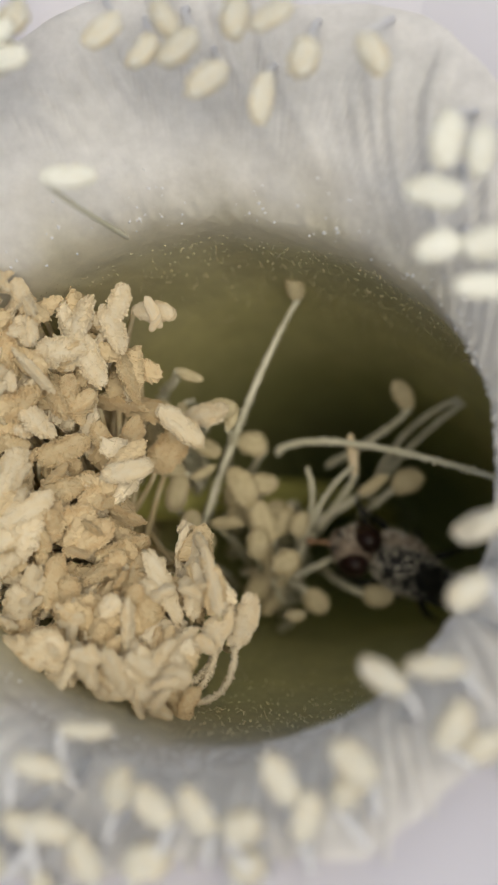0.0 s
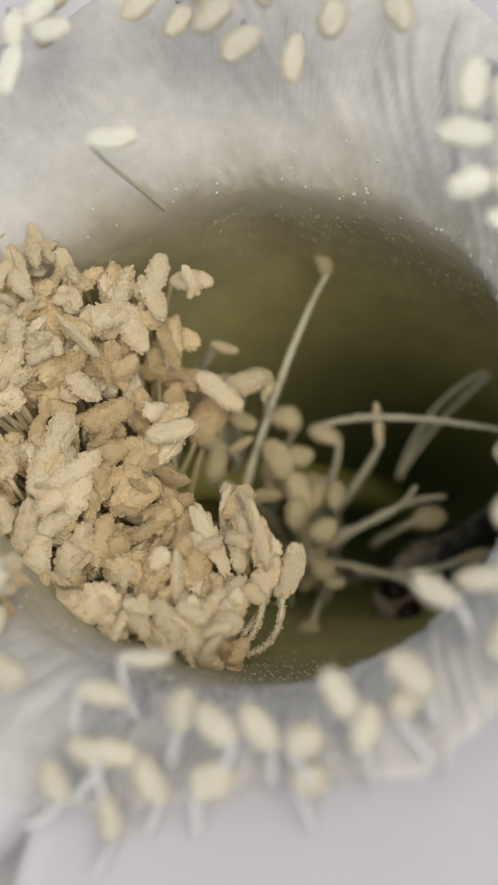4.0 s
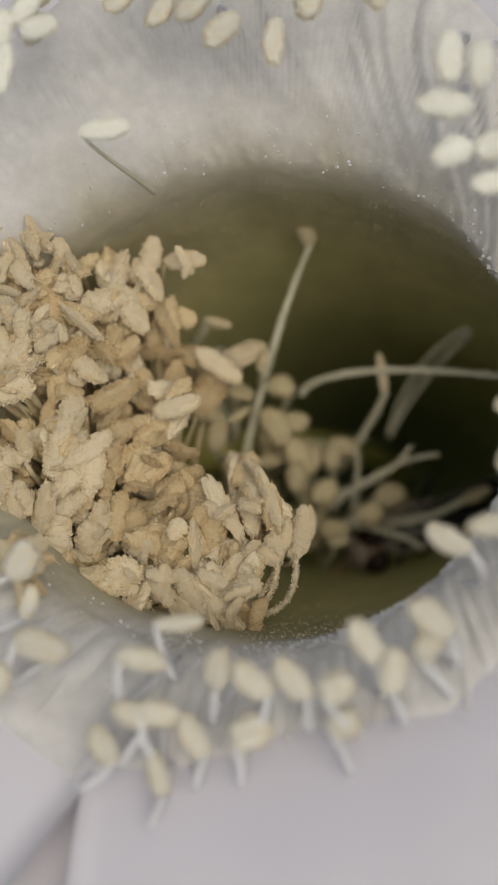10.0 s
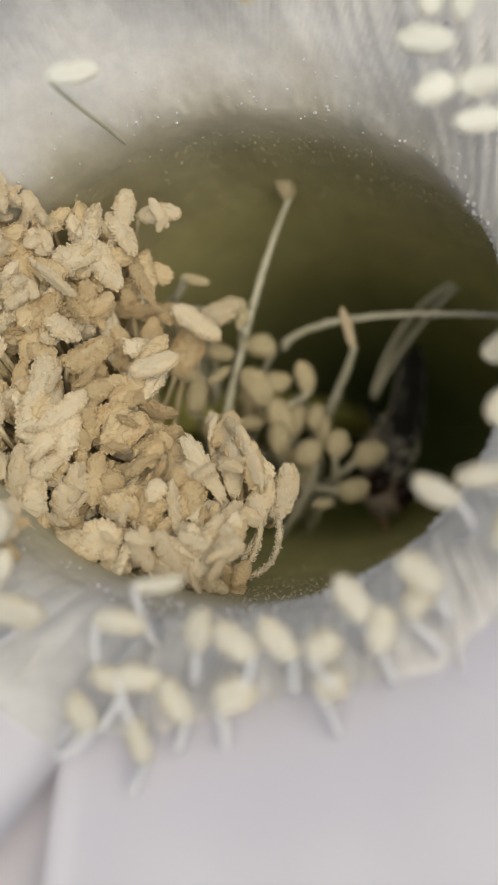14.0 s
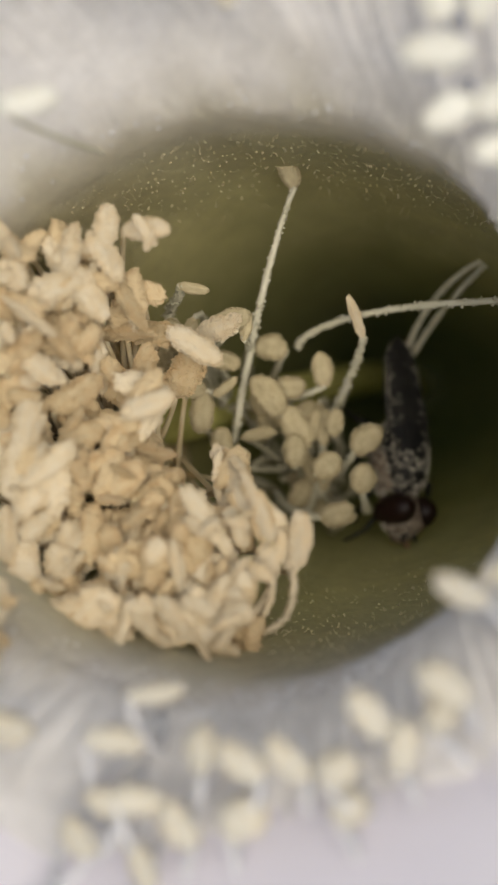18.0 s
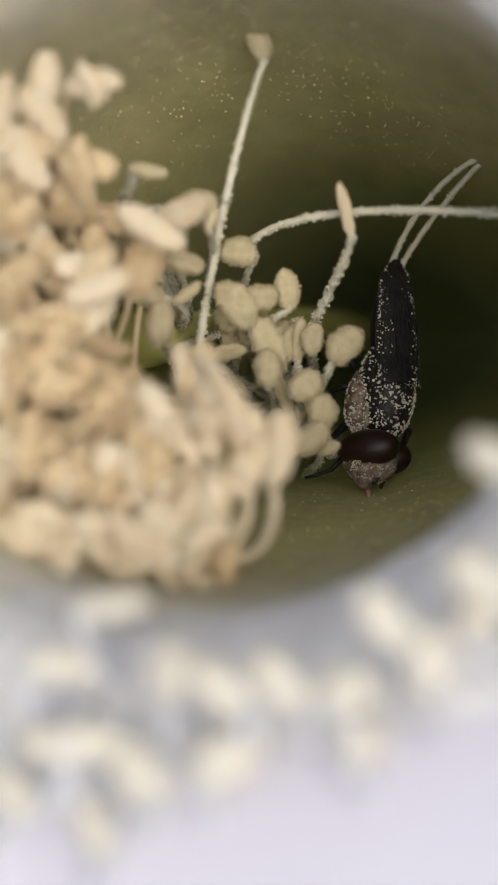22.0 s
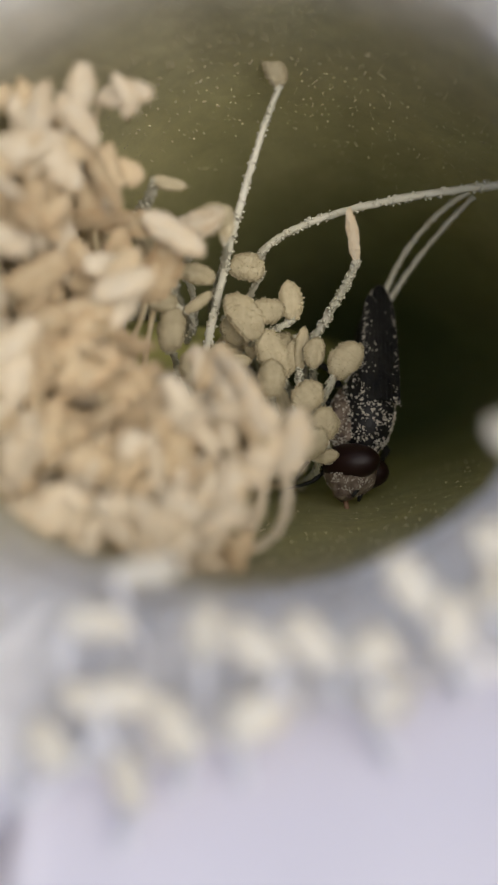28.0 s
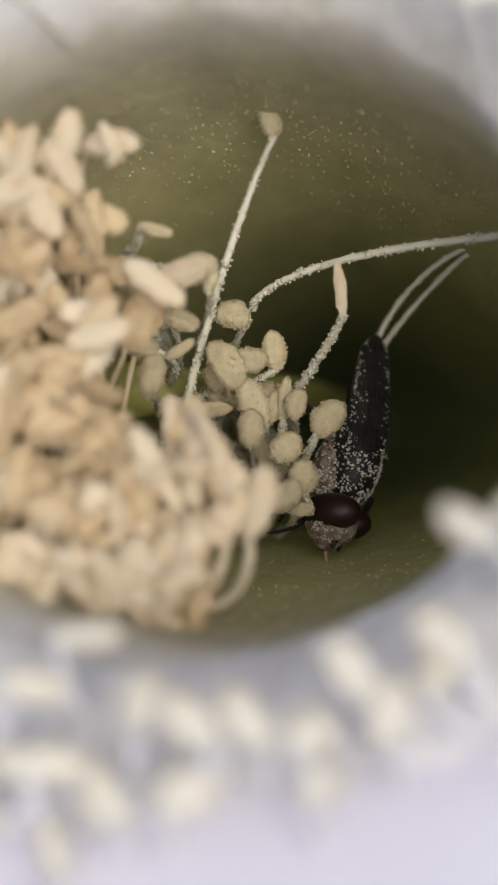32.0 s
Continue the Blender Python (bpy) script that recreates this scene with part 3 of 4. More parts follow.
CLUSTER += [
    (-8.51, -0.00, 1.60, 85, 1.20, 0.62, 0),
    (-8.78, -0.77, 1.50, 80, 1.20, 0.66, 0),
    (-8.42, -2.26, 1.60, -45, 1.62, 0.77, 0),
    (-8.83, 2.13, 1.40, 75, 1.63, 0.82, 0),
    (-8.68, 1.56, 1.20, 30, 1.64, 1.06, 1),
    (-9.04, 3.28, 1.50, 110, 1.28, 0.81, 0),
    (-9.11, 1.36, 1.40, 95, 1.44, 0.86, 0),
    (-9.55, 2.61, 1.50, 60, 1.44, 0.89, 0),
    (-9.61, 0.87, 1.60, 30, 1.55, 0.97, 0),
    (-9.53, -0.87, 1.80, 80, 1.46, 0.81, 0),
    (-9.44, -2.21, 1.80, 60, 1.46, 0.81, 0),
    (-8.38, 5.55, 1.20, 65, 1.68, 0.59, 0),
]
CLUSTER += [
    (-7.58, 6.17, 1.00, -65, 1.49, 0.55, 0),
    (-9.06, 5.91, 1.40, 75, 1.24, 0.51, 0),
    (-7.00, 6.87, 0.60, -25, 1.07, 0.59, 0),
    (-6.92, -4.04, 4.00, 50, 1.56, 0.91, 0),
    (-6.64, -5.28, 5.00, 80, 1.10, 0.64, 0),
    (-9.70, 4.16, 1.40, 80, 1.48, 0.78, 0),
    (-10.33, 1.83, 1.60, 80, 1.47, 0.85, 1),
    (-10.24, -0.10, 1.60, 40, 1.47, 0.85, 0),
    (-10.10, -1.83, 1.80, 70, 1.46, 0.85, 0),
    (-7.83, 2.94, 1.00, 40, 1.37, 0.86, 0),
]
for x, y, z, a, ln, wd, tone in CLUSTER:
    whole = (x, y) in ((-1.94, 6.53), (-2.15, 1.06), (-0.69, 2.70))  # these have not burst
    stamen("plump" if whole else "tan" if tone else "pale", (x, y, z), a, ln * 1.14, wd * 0.95, mat=CREAM, root=FRAME @ Vector((rs.uniform(-7.2, -4.4), rs.uniform(-4, 1), -15)), tilt=rs.uniform(-22, 34), thread=0.11, roll=rs.uniform(-65, 65))
# small burst ones between them
for k in range(150):
    x, y, z, a, ln, wd, tone = CLUSTER[(k * 5) % len(CLUSTER)]
    if z < -1.5 or x > 2.5:
        continue
    p = Vector((x + rs.uniform(-0.7, 0.5), y + rs.uniform(-0.6, 0.6), z + rs.uniform(-0.1, 0.45)))
    down = (p - Vector((0, 0, 46))).normalized()
    stamen("tan" if tone else "pale", p, rs.uniform(0, 360), rs.uniform(0.7, 1.15), rs.uniform(0.35, 0.6), mat=CREAM, root=p + down * 4, via=(p + down * 2.5, p + down * 0.8), tilt=rs.uniform(-40, 60), thread=0.09, roll=rs.uniform(-80, 80))
# more of them underneath, but for a few gaps through which the wall shows
GAPS = [Vector((-7.32, 0.78, 0.00)[:2]), Vector((-5.38, 1.68, 0.00)[:2]), Vector((-8.42, 0.48, 0.00)[:2])]
mass_v, mass_f, mass_m = [], [], []
for k in range(430):
    x, y, z, a, ln, wd, tone = CLUSTER[(k * 7) % len(CLUSTER)]
    if x > 1.2 or y > 6.3 or z < -2 or min((Vector((x, y)) - g).length for g in GAPS) < 1.15:
        continue
    p = Vector((x + rs.uniform(-0.6, 0.3), y + rs.uniform(-0.5, 0.5), z - rs.uniform(0.15, 1.5)))
    length, width = rs.uniform(1.3, 1.9), rs.uniform(0.6, 0.9)
    m, d = sac_pose(Vector((0, 0, 0)), a + rs.uniform(-60, 60), rs.uniform(-30, 40), rs.uniform(-75, 75), length, width, width * rs.uniform(0.5, 0.75))
    sac = rs.choice(SACS["tan_under" if k % 3 else "pale_under"])
    n = len(mass_v)
    at_place = Matrix.Translation(world_mm(p)) @ Matrix.Scale(MM, 4) @ m
    mass_v += [at_place @ q.co for q in sac.vertices]
    mass_f += [tuple(n + q for q in poly.vertices) for poly in sac.polygons]
    mass_m += [0 if k % 3 else 1] * len(sac.polygons)
    root = FRAME @ Vector((rs.uniform(-7.2, -4.4), rs.uniform(-4, 1), -15))
    end = p - d * length * 0.46
    v, f = tube_along(bezier(root, root + AXIS * 5, end - AXIS * 3, end, 12), [0.11] * 13, 5, 0.1, k)
    n = len(mass_v)
    mass_v += [world_mm(q) for q in v]
    mass_f += [tuple(n + q for q in face) for face in f]
    mass_m += [2] * len(f)
me = mesh_from("stamen_mass", mass_v, mass_f, TAN, smooth=False)
me.materials.append(PALE)
me.materials.append(CREAM)
me.polygons.foreach_set("material_index", mass_m)
mass = part("stamen_mass", me, flower, label="crowded dusty stamens in the depth of the heap")
mass["kind"] = "stuff"

# stamens that stand alone deeper in the tube
def deep(kind, p, angle, length, width, foot=None, sag=(0, 0, 0), thread=0.12, **k):
    """A deep stamen; its thread runs nearly straight to its foot on the wall."""
    p = Vector(p)
    if foot is None:
        return stamen(kind, p, angle, length, width, thread=thread, **k)
    foot, sag = Vector(foot), Vector(sag)
    if not sag.length:
        foot = foot - AXIS * 3
        return stamen(kind, p, angle, length, width, root=foot, via=(foot + AXIS * 1.5, p - AXIS * 2.2), thread=thread, **k)
    return stamen(kind, p, angle, length, width, root=foot, via=(foot.lerp(p, 0.35) + sag, foot.lerp(p, 0.7) + sag), thread=thread, **k)


deep("old", (2.84, 8.47, -6.30), 113, 1.18, 0.68, foot=(0.19, -1.32, -8.50), sag=(-0.1, 0.1, 0.6), thread=0.13, label="long dusted stamen standing clear of the heap")
deep("old", (-0.73, 4.60, -4.70), -14, 1.06, 0.44, foot=(-1.91, 3.66, -7.00), sag=(-0.05, 0.2, 0.3), thread=0.13)
deep("old", (1.84, 2.19, -7.70), 168, 1.22, 1.02, foot=(0.59, -0.84, -11.00))
deep("old", (1.58, 0.45, -6.80), 123, 1.77, 1.08, foot=(0.98, -2.12, -11.00))
deep("old", (-0.89, 0.13, -6.00), 83, 1.55, 0.87, foot=(-0.69, -1.88, -10.00))
deep("old", (0.43, 3.36, -4.20), 18, 1.55, 0.93, foot=(-1.32, 2.43, -8.00))
deep("old", (1.00, 3.17, -4.40), 76, 1.01, 0.43, foot=(0.44, 1.91, -9.00))
deep("old", (0.09, 1.89, -6.40), -17, 1.22, 0.76, foot=(-0.40, 0.72, -9.00))
deep("old", (0.07, 0.97, -6.20), 33, 1.06, 0.38, foot=(-0.81, 0.33, -9.00))
deep("old", (2.43, 0.73, -7.40), 1, 1.19, 0.86, foot=(2.64, -2.59, -12.00))
deep("old", (2.62, -0.78, -7.00), 114, 1.73, 0.96, foot=(3.40, -3.90, -12.00))
deep("old", (2.45, -1.61, -6.60), 88, 1.24, 0.91, foot=(2.69, -4.20, -11.00))
deep("old", (3.63, -2.22, -6.60), 36, 1.13, 0.98, foot=(3.48, -4.67, -11.00))
deep("old", (4.09, -0.79, -7.60), 76, 1.05, 0.75, foot=(4.27, -3.54, -12.00))
deep("old", (4.24, -4.31, -6.80), 6, 0.84, 0.48, foot=(3.56, -5.20, -10.00))
deep("old", (1.19, -1.06, -7.60), 6, 1.35, 0.60, foot=(2.15, -2.94, -11.00))
deep("old", (-0.16, -1.16, -6.60), 91, 1.20, 0.80, foot=(0.30, -3.22, -11.00))
deep("old", (0.33, -2.12, -7.40), 56, 1.23, 0.67, foot=(1.32, -3.76, -12.00))
near, far_corner = Vector((1.30, 0.36, -8.60)), Vector((3.79, -5.04, -8.20))
for k in range(15):
    u, v = rs.random(), rs.random()
    p = Vector((near.x + (far_corner.x - near.x) * u, near.y + (far_corner.y - near.y) * v, -8.0 - rs.uniform(0, 3.5)))
    stamen("old", p, rs.uniform(0, 360), rs.uniform(1.1, 1.6), rs.uniform(0.5, 0.9), root=p - AXIS * 7 + Vector((rs.uniform(-1, 1), rs.uniform(-1, 1), 0)), tilt=rs.uniform(-30, 40), thread=0.12)
near, far_corner = Vector((-2.71, 3.10, -6.00)), Vector((-0.41, 0.95, -6.00))
for k in range(11):
    p = Vector((near.x + (far_corner.x - near.x) * rs.random(), near.y + (far_corner.y - near.y) * rs.random(), -5.2 - rs.uniform(0, 2.5)))
    stamen("old", p, rs.uniform(0, 360), rs.uniform(1.1, 1.6), rs.uniform(0.5, 0.9), root=p - AXIS * 7 + Vector((rs.uniform(-1, 1), rs.uniform(-1, 1), 0)), tilt=rs.uniform(-30, 40), thread=0.12)
for curl in (((2.03, -3.92, 1.00), (2.17, -5.39, 1.00), (1.84, -6.03, 1.00), (0.99, -6.33, 0.60)),
             ((1.75, -3.70, 0.80), (1.45, -4.60, 0.60), (1.25, -5.20, 0.50), (0.75, -5.75, 0.40)), ((1.15, -2.9, 0.9), (1.55, -4.2, 0.9), (1.5, -5.0, 0.8), (1.0, -5.9, 0.5))):
    pts = bezier(*[Vector(c) for c in curl], 40)
    v, f = tube_along(pts, [0.10] * 41, 7, 0.3, 9)
    powder_on(v, f, pts, [0.10] * 41, 320)
    part("stamen", mesh_from("stamen", [world_mm(q) for q in v], f, PALE), flower, label="curled dusty filament at the heap's edge")
# those that the fly pushes about are built round their own origin, in mm, and keyed at the end
def loose_stamen(kind, length, width, curve, thread=0.13, label="", mat=None):
    """A stamen whose sac is centred at the origin and points along x; curve: where its thread runs, from the sac's end."""
    pts = bezier(*[Vector(c) for c in curve], 80)
    rad = [thread * (0.85 + 0.3 * k / 80) for k in range(81)]
    v, f = tube_along(pts, rad, 7, 0.2, length)
    powder_on(v, f, pts, rad, 420)
    st = part("stamen", mesh_from("stamen", [q * MM for q in v], f, mat or THREAD_DEEP), flower, label=label)
    if kind:
        part("anther", rs.choice(SACS[kind]), st, Matrix.Diagonal((length * MM, width * MM, width * 0.65 * MM, 1)))
    return st


bent = loose_stamen("pale", 1.80, 0.34, ((-0.85, 0, 0), (-1.1, 0.05, -0.1), (-2.6, 0.9, -0.7), (-4.8, 2.3, -2.4)), label="bent dusted stamen with a narrow anther")
arch = loose_stamen(None, 1, 1, ((-1.52, -0.75, -1.2), (-1.1, 0.05, -0.2), (2.2, 0.75, 0.4), (13.0, -2.6, 4.6)), 0.13, "long arched filament powdered with pollen")
pushed = [loose_stamen("old", 1.35, 0.78, ((-0.6, 0, 0), (-0.95, 0.35, -0.1), (-1.3, 2.2, -1.0), (-1.7, 4.0, -3.0)), 0.12)]
pushed += [loose_stamen("old", ln, wd, ((-ln * 0.45, 0, 0), (-ln * 0.9, b * 0.3, -0.3), (-ln - 1.0, b, -1.6), (-ln - 1.6, b * 1.6, -4.5)), 0.12)
           for ln, wd, b in ((1.40, 1.0, -0.6), (1.30, 0.9, 0.4), (1.15, 0.95, -0.4))]
pushed += [loose_stamen("old", 1.5, 0.5, ((-0.7, 0, 0), (-1.8, -0.2, -0.2), (-3.6, 0.1, -0.6), (-5.2, 0.6, -2.0)), 0.13)]
for q in (((7.2, 0.2, -13.0), (7.7, 1.5, -12.4), (9.6, 4.4, -11.0), (12.0, 6.0, -9.0)), ((7.15, 0.15, -13.05), (7.5, 2.2, -12.1), (8.7, 4.6, -10.9), (11.2, 5.3, -9.6)),
          ((12.3, 6.1, -9.0), (12.6, 5.2, -9.6), (12.9, 4.4, -10.6), (13.0, 3.6, -11.6))):
    pts = bezier(*[Vector(c) for c in q], 40)
    v, f = tube_along(pts, [0.11] * 41, 6, 0.2, 7)
    powder_on(v, f, pts, [0.10] * 41, 160)
    part("stamen", mesh_from("stamen", [world_mm(c) for c in v], f, THREAD_DEEP), flower, label="pale filament deep against the tube wall")

# bare threads that the fly shoves aside, each turning about its foot
STRAYS = []
for ln, rise, sway in ((5.2, 0.5, 0.9), (4.2, 0.9, -0.9), (4.8, -0.2, 0.6)):
    pts = bezier(Vector((0, 0, -0.6)), Vector((ln * 0.3, sway * 0.4, 0.2)), Vector((ln * 0.7, sway, rise)), Vector((ln, sway * 0.2, rise * 1.4)), 60)
    rad = [0.12 - 0.03 * k / 60 for k in range(61)]
    v, f = tube_along(pts, rad, 7, 0.2, ln)
    powder_on(v, f, pts, rad, 260)
    STRAYS.append(part("stamen", mesh_from("stamen", [q * MM for q in v], f, THREAD_DEEP), flower, label="thin dusted filament pushed about by the fly"))

# ---- style ----
a, b = Vector((-4.2, -0.50, -8.60)), FRAME @ Vector((*bow(-38), -38))
v, f = tube_along(bezier(a, a + Vector((5.6, 0.2, -1.2)), b + AXIS * 8 + Vector((-2.0, 0, 0)), b, 40), [0.3, 0.75, 0.95, 1.0, 1.05, 1.05, 1.05, 1.0, 0.9] + [0.8] * 32, 20, 0.02, 3)
part("style", mesh_from("style", [world_mm(q) for q in v], f, STYLE), flower, label="thick yellow-green style")


# ---- the ring of stamens round the mouth ----
def rim(p, angle, length, width, over=1.9, kind="fresh", tilt=0.0, upright=False):
    """A stamen of the mouth: its thread lies along the flare, then turns back to the sac."""
    p = Vector(p)
    q = INTO @ p
    a = math.atan2(q.y, q.x)
    r = math.hypot(q.x, q.y)
    d = Vector((math.cos(radians(angle)), math.sin(radians(angle)), 0))
    flip = (INTO.to_3x3() @ d).dot(Vector((q.x, q.y, 0))) > 0
    a0 = a + rs.uniform(-0.08, 0.08)

    def on(rr, lift, ang=a0):
        return FRAME @ Vector((rr * math.cos(ang) - bulge(ang, rr, 0), rr * math.sin(ang), flare(rr) + lift))

    if upright:
        down = (p - Vector((0, 0, 46))).normalized()
        foot = p + down * 0.6
        while (INTO @ foot).z > flare(math.hypot(*(INTO @ foot).xy)) - 0.3 and (p - foot).length < 12:
            foot = foot + down * 0.2
        away = FRAME.to_3x3() @ Vector((math.cos(a0), math.sin(a0), 0))
        foot = foot + away * rs.uniform(0.3, 1.6)
        stamen(kind, p, angle, length, width, root=foot, via=(foot.lerp(p, 0.4) + away * 0.5, foot.lerp(p, 0.8) + away * 1.0), tilt=tilt, flip=flip, thread=0.11, roll=rs.uniform(-25, 25))
        return
    root = on(max(r - 0.4, 9.2), -0.12, a + rs.uniform(-0.05, 0.05))
    far = r + over * 0.8
    stamen(kind, p, angle, length, width, root=root, via=(on(far + 0.6, 0.6), on(far, max(1.0, q.z - flare(far)) * 1.1, a)), tilt=tilt, flip=flip, thread=0.12, roll=rs.uniform(-25, 25))


for item in (
    ((-3.76, 14.28, 4.20), 46, 1.38, 0.78), ((-2.50, 13.76, 4.20), 56, 1.22, 0.71), ((-1.82, 14.70, 4.40), -54, 1.31, 0.77), ((-1.40, 13.81, 4.80), 46, 1.46, 0.83),
    ((-0.44, 12.97, 4.60), 41, 1.47, 0.80), ((0.23, 14.89, 4.60), 86, 1.37, 0.83), ((1.28, 14.86, 5.00), 36, 1.39, 0.69), ((2.31, 13.79, 5.00), 76, 1.22, 0.86),
    ((1.27, 12.54, 4.80), 86, 1.53, 0.70), ((4.23, 13.89, 5.50), -54, 1.33, 0.81), ((-6.36, 14.26, 4.60), 51, 1.10, 0.83), ((-6.44, 13.01, 4.60), 51, 1.10, 0.83),
):
    rim(*item, upright=True)
for item in (
    ((6.43, 11.34, 7.00), 86, 1.55, 0.84), ((7.43, 11.09, 7.00), 86, 1.43, 0.78), ((6.23, 9.78, 7.20), -2, 1.64, 0.86), ((6.46, 8.28, 7.40), 21, 1.32, 0.83),
    ((7.75, 8.56, 7.40), 16, 1.41, 0.89), ((7.74, 7.39, 7.60), 6, 1.55, 0.70), ((-7.41, 12.91, 5.00), 80, 1.13, 0.70), ((-6.26, 12.91, 5.00), 15, 1.23, 0.77),
    ((-7.36, 11.46, 5.40), 80, 1.60, 0.70), ((-6.70, 13.53, 5.00), 45, 1.23, 0.70),
):
    rim(*item, upright=True, kind="white")
for item in (
    ((8.34, 1.11, 8.40), 41, 1.25, 0.68), ((8.02, -0.76, 8.60), 41, 1.24, 0.80), ((5.99, -3.06, 9.10), -29, 1.42, 0.70), ((7.28, -2.72, 9.20), 3, 1.59, 0.67),
    ((7.76, -4.03, 9.60), 66, 1.40, 0.83), ((8.70, -4.51, 9.60), 26, 1.20, 0.74), ((8.12, 0.98, 8.00), 32, 1.25, 0.75),
):
    rim(*item, over=1.6)
for item in (
    ((-2.76, -6.55, 8.60), -10, 1.46, 0.70), ((-0.53, -6.72, 9.00), 80, 1.22, 0.75), ((0.44, -6.97, 9.20), -40, 1.37, 0.84), ((1.58, -6.93, 9.40), -50, 1.42, 0.84),
    ((2.74, -7.14, 9.70), 20, 1.04, 0.89), ((2.93, -8.06, 9.70), 20, 0.98, 0.83), ((0.37, -8.48, 9.20), 20, 1.21, 0.97), ((3.59, -5.89, 9.50), -55, 1.42, 0.74),
    ((4.30, -6.72, 9.60), 80, 1.35, 0.77), ((5.37, -5.27, 9.60), -40, 1.48, 0.89),
):
    rim(*item)
for item in (
    ((5.35, -6.09, 9.40), 45, 1.02, 0.77), ((-3.77, -8.89, 8.80), -60, 1.23, 0.79), ((-3.04, -8.10, 8.80), -30, 1.17, 0.66), ((-2.25, -7.97, 8.80), -10, 1.32, 0.72),
    ((-1.21, -8.60, 9.00), -60, 1.38, 0.78), ((-2.25, -9.72, 8.90), -75, 1.32, 0.60), ((-7.00, -7.19, 8.40), 60, 1.18, 0.80), ((-5.70, -6.17, 8.00), -15, 1.68, 0.97),
    ((-6.76, -3.94, 5.60), 60, 1.35, 1.00), ((-6.40, -5.21, 6.20), 75, 1.09, 0.54), ((-1.71, -5.54, 8.00), 5, 1.49, 0.48),
):
    rim(*item)
# one that leans in over the mouth
stamen("white", (-4.19, 9.70, 4.90), 8, 1.62, 0.66, root=(-2.89, 8.89, -1.00), via=((-3.62, 8.98, 2.20), (-4.78, 9.28, 4.20)), mat=THREAD_DEEP, thread=0.075, roll=10)

# threads that lie side by side on the flare and part from it further out
def strand(a, r0, r1, thick, lift, bend, k):
    """A filament grown onto the flare from r0 to r1, whose outer end rises by lift."""
    pts, rad = [], []
    for q in range(23):
        u = q / 22
        r = r0 + (r1 - r0) * u
        ang = a + swirl(a, r) + bend * u
        pts.append(FRAME @ Vector((r * math.cos(ang) - bulge(ang, r, 0), r * math.sin(ang), flare(r) - 0.2 * thick - 0.5 * (1 - u) ** 6 + lift * u ** 2.2)))
        rad.append(thick * (1.1 - 0.45 * u))
    v, f = tube_along(pts, rad, 8, 0.02, k)
    part("filament", mesh_from("filament", [world_mm(q) for q in v], f, RIB), flower)


for k in range(72):  # shorter ones round the rest
    strand(radians(-205 + 215 * (k + rs.uniform(-0.4, 0.4)) / 72), rs.uniform(8.8, 9.4), rs.uniform(10.6, 12.6), rs.uniform(0.07, 0.12), rs.uniform(-0.1, 0.3), rs.uniform(-0.08, 0.08), k + 70)


# ---- loose pollen on the wall ----
def grains(places, size, mat, seed, name="pollen_grains"):
    rnd = random.Random(seed)
    verts, faces = [], []
    for p in places:
        g = size * rnd.uniform(0.3, 1.0) ** 1.5 * 2
        b = len(verts)
        spin = Euler((rnd.uniform(0, 6), rnd.uniform(0, 6), rnd.uniform(0, 6))).to_matrix()
        verts += [Vector(p) + spin @ Vector(q) * g * rnd.uniform(0.45, 1.35) for q in ((1, 0, 0), (-1, 0, 0), (0, 1, 0), (0, -1, 0), (0, 0, 1), (0, 0, -1))]
        faces += [(b + x, b + y, b + z) for x, y, z in ((0, 2, 4), (2, 1, 4), (1, 3, 4), (3, 0, 4), (2, 0, 5), (1, 2, 5), (3, 1, 5), (0, 3, 5))]
    return mesh_from(name, verts, faces, mat, smooth=False)


places = []
for k in range(8000):
    a = rs.uniform(0, 2 * math.pi)
    h = -abs(rs.gauss(0, 8)) - 2.0
    places.append(on_wall(a, radius_at(h) - 0.01, h))
dust = part("pollen_dust", grains(places, 0.024 * MM, SPECK, 5), flower, label="loose pale pollen grains on the tube wall")
dust["kind"] = "stuff"
places = []
for k in range(1500):
    a = rs.gauss(-0.95, 0.5)
    r = rs.uniform(8.5, 9.25)
    places.append(on_wall(a, r, flare(r) + 0.02))
for k in range(520):
    a = rs.uniform(-1.3, 0.7) if k % 4 else rs.uniform(0.7, 2.9)
    r = 8.6 + abs(rs.gauss(0, 0.6))
    places.append(on_wall(a, r, flare(r) + rs.uniform(0.0, 0.05)))
dust = part("papillae", grains(places, 0.042 * MM, THREAD, 8), flower, label="tiny white papillae on the rim")
dust["kind"] = "stuff"
places = []
for k in range(240):
    a = rs.uniform(-1.25, 0.6)
    r = rs.uniform(8.5, 8.9)
    places.append(on_wall(a, r - 0.04, flare(r)))
crest = part("rim_teeth", grains(places, 0.062 * MM, RIB, 18), flower, label="ragged white teeth along the rim")
crest["kind"] = "stuff"


# ---- the fly ----
def ball(center, size, nu=20, nv=14, warp=0.0, seed=0):
    verts, faces = [], []
    for i in range(nv + 1):
        t = math.pi * (0.002 + 0.996 * i / nv)
        for j in range(nu):
            a = 2 * math.pi * j / nu
            q = Vector((math.cos(t), math.sin(t) * math.cos(a), math.sin(t) * math.sin(a)))
            q *= 1 + warp * noise.noise(q * 2.5 + Vector((seed, 0, 0)))
            verts.append(Vector((center[0] + q.x * size[0], center[1] + q.y * size[1], center[2] + q.z * size[2])) * MM)
    for i in range(nv):
        for j in range(nu):
            j2 = (j + 1) % nu
            faces.append((i * nu + j, i * nu + j2, (i + 1) * nu + j2, (i + 1) * nu + j))
    return verts, faces


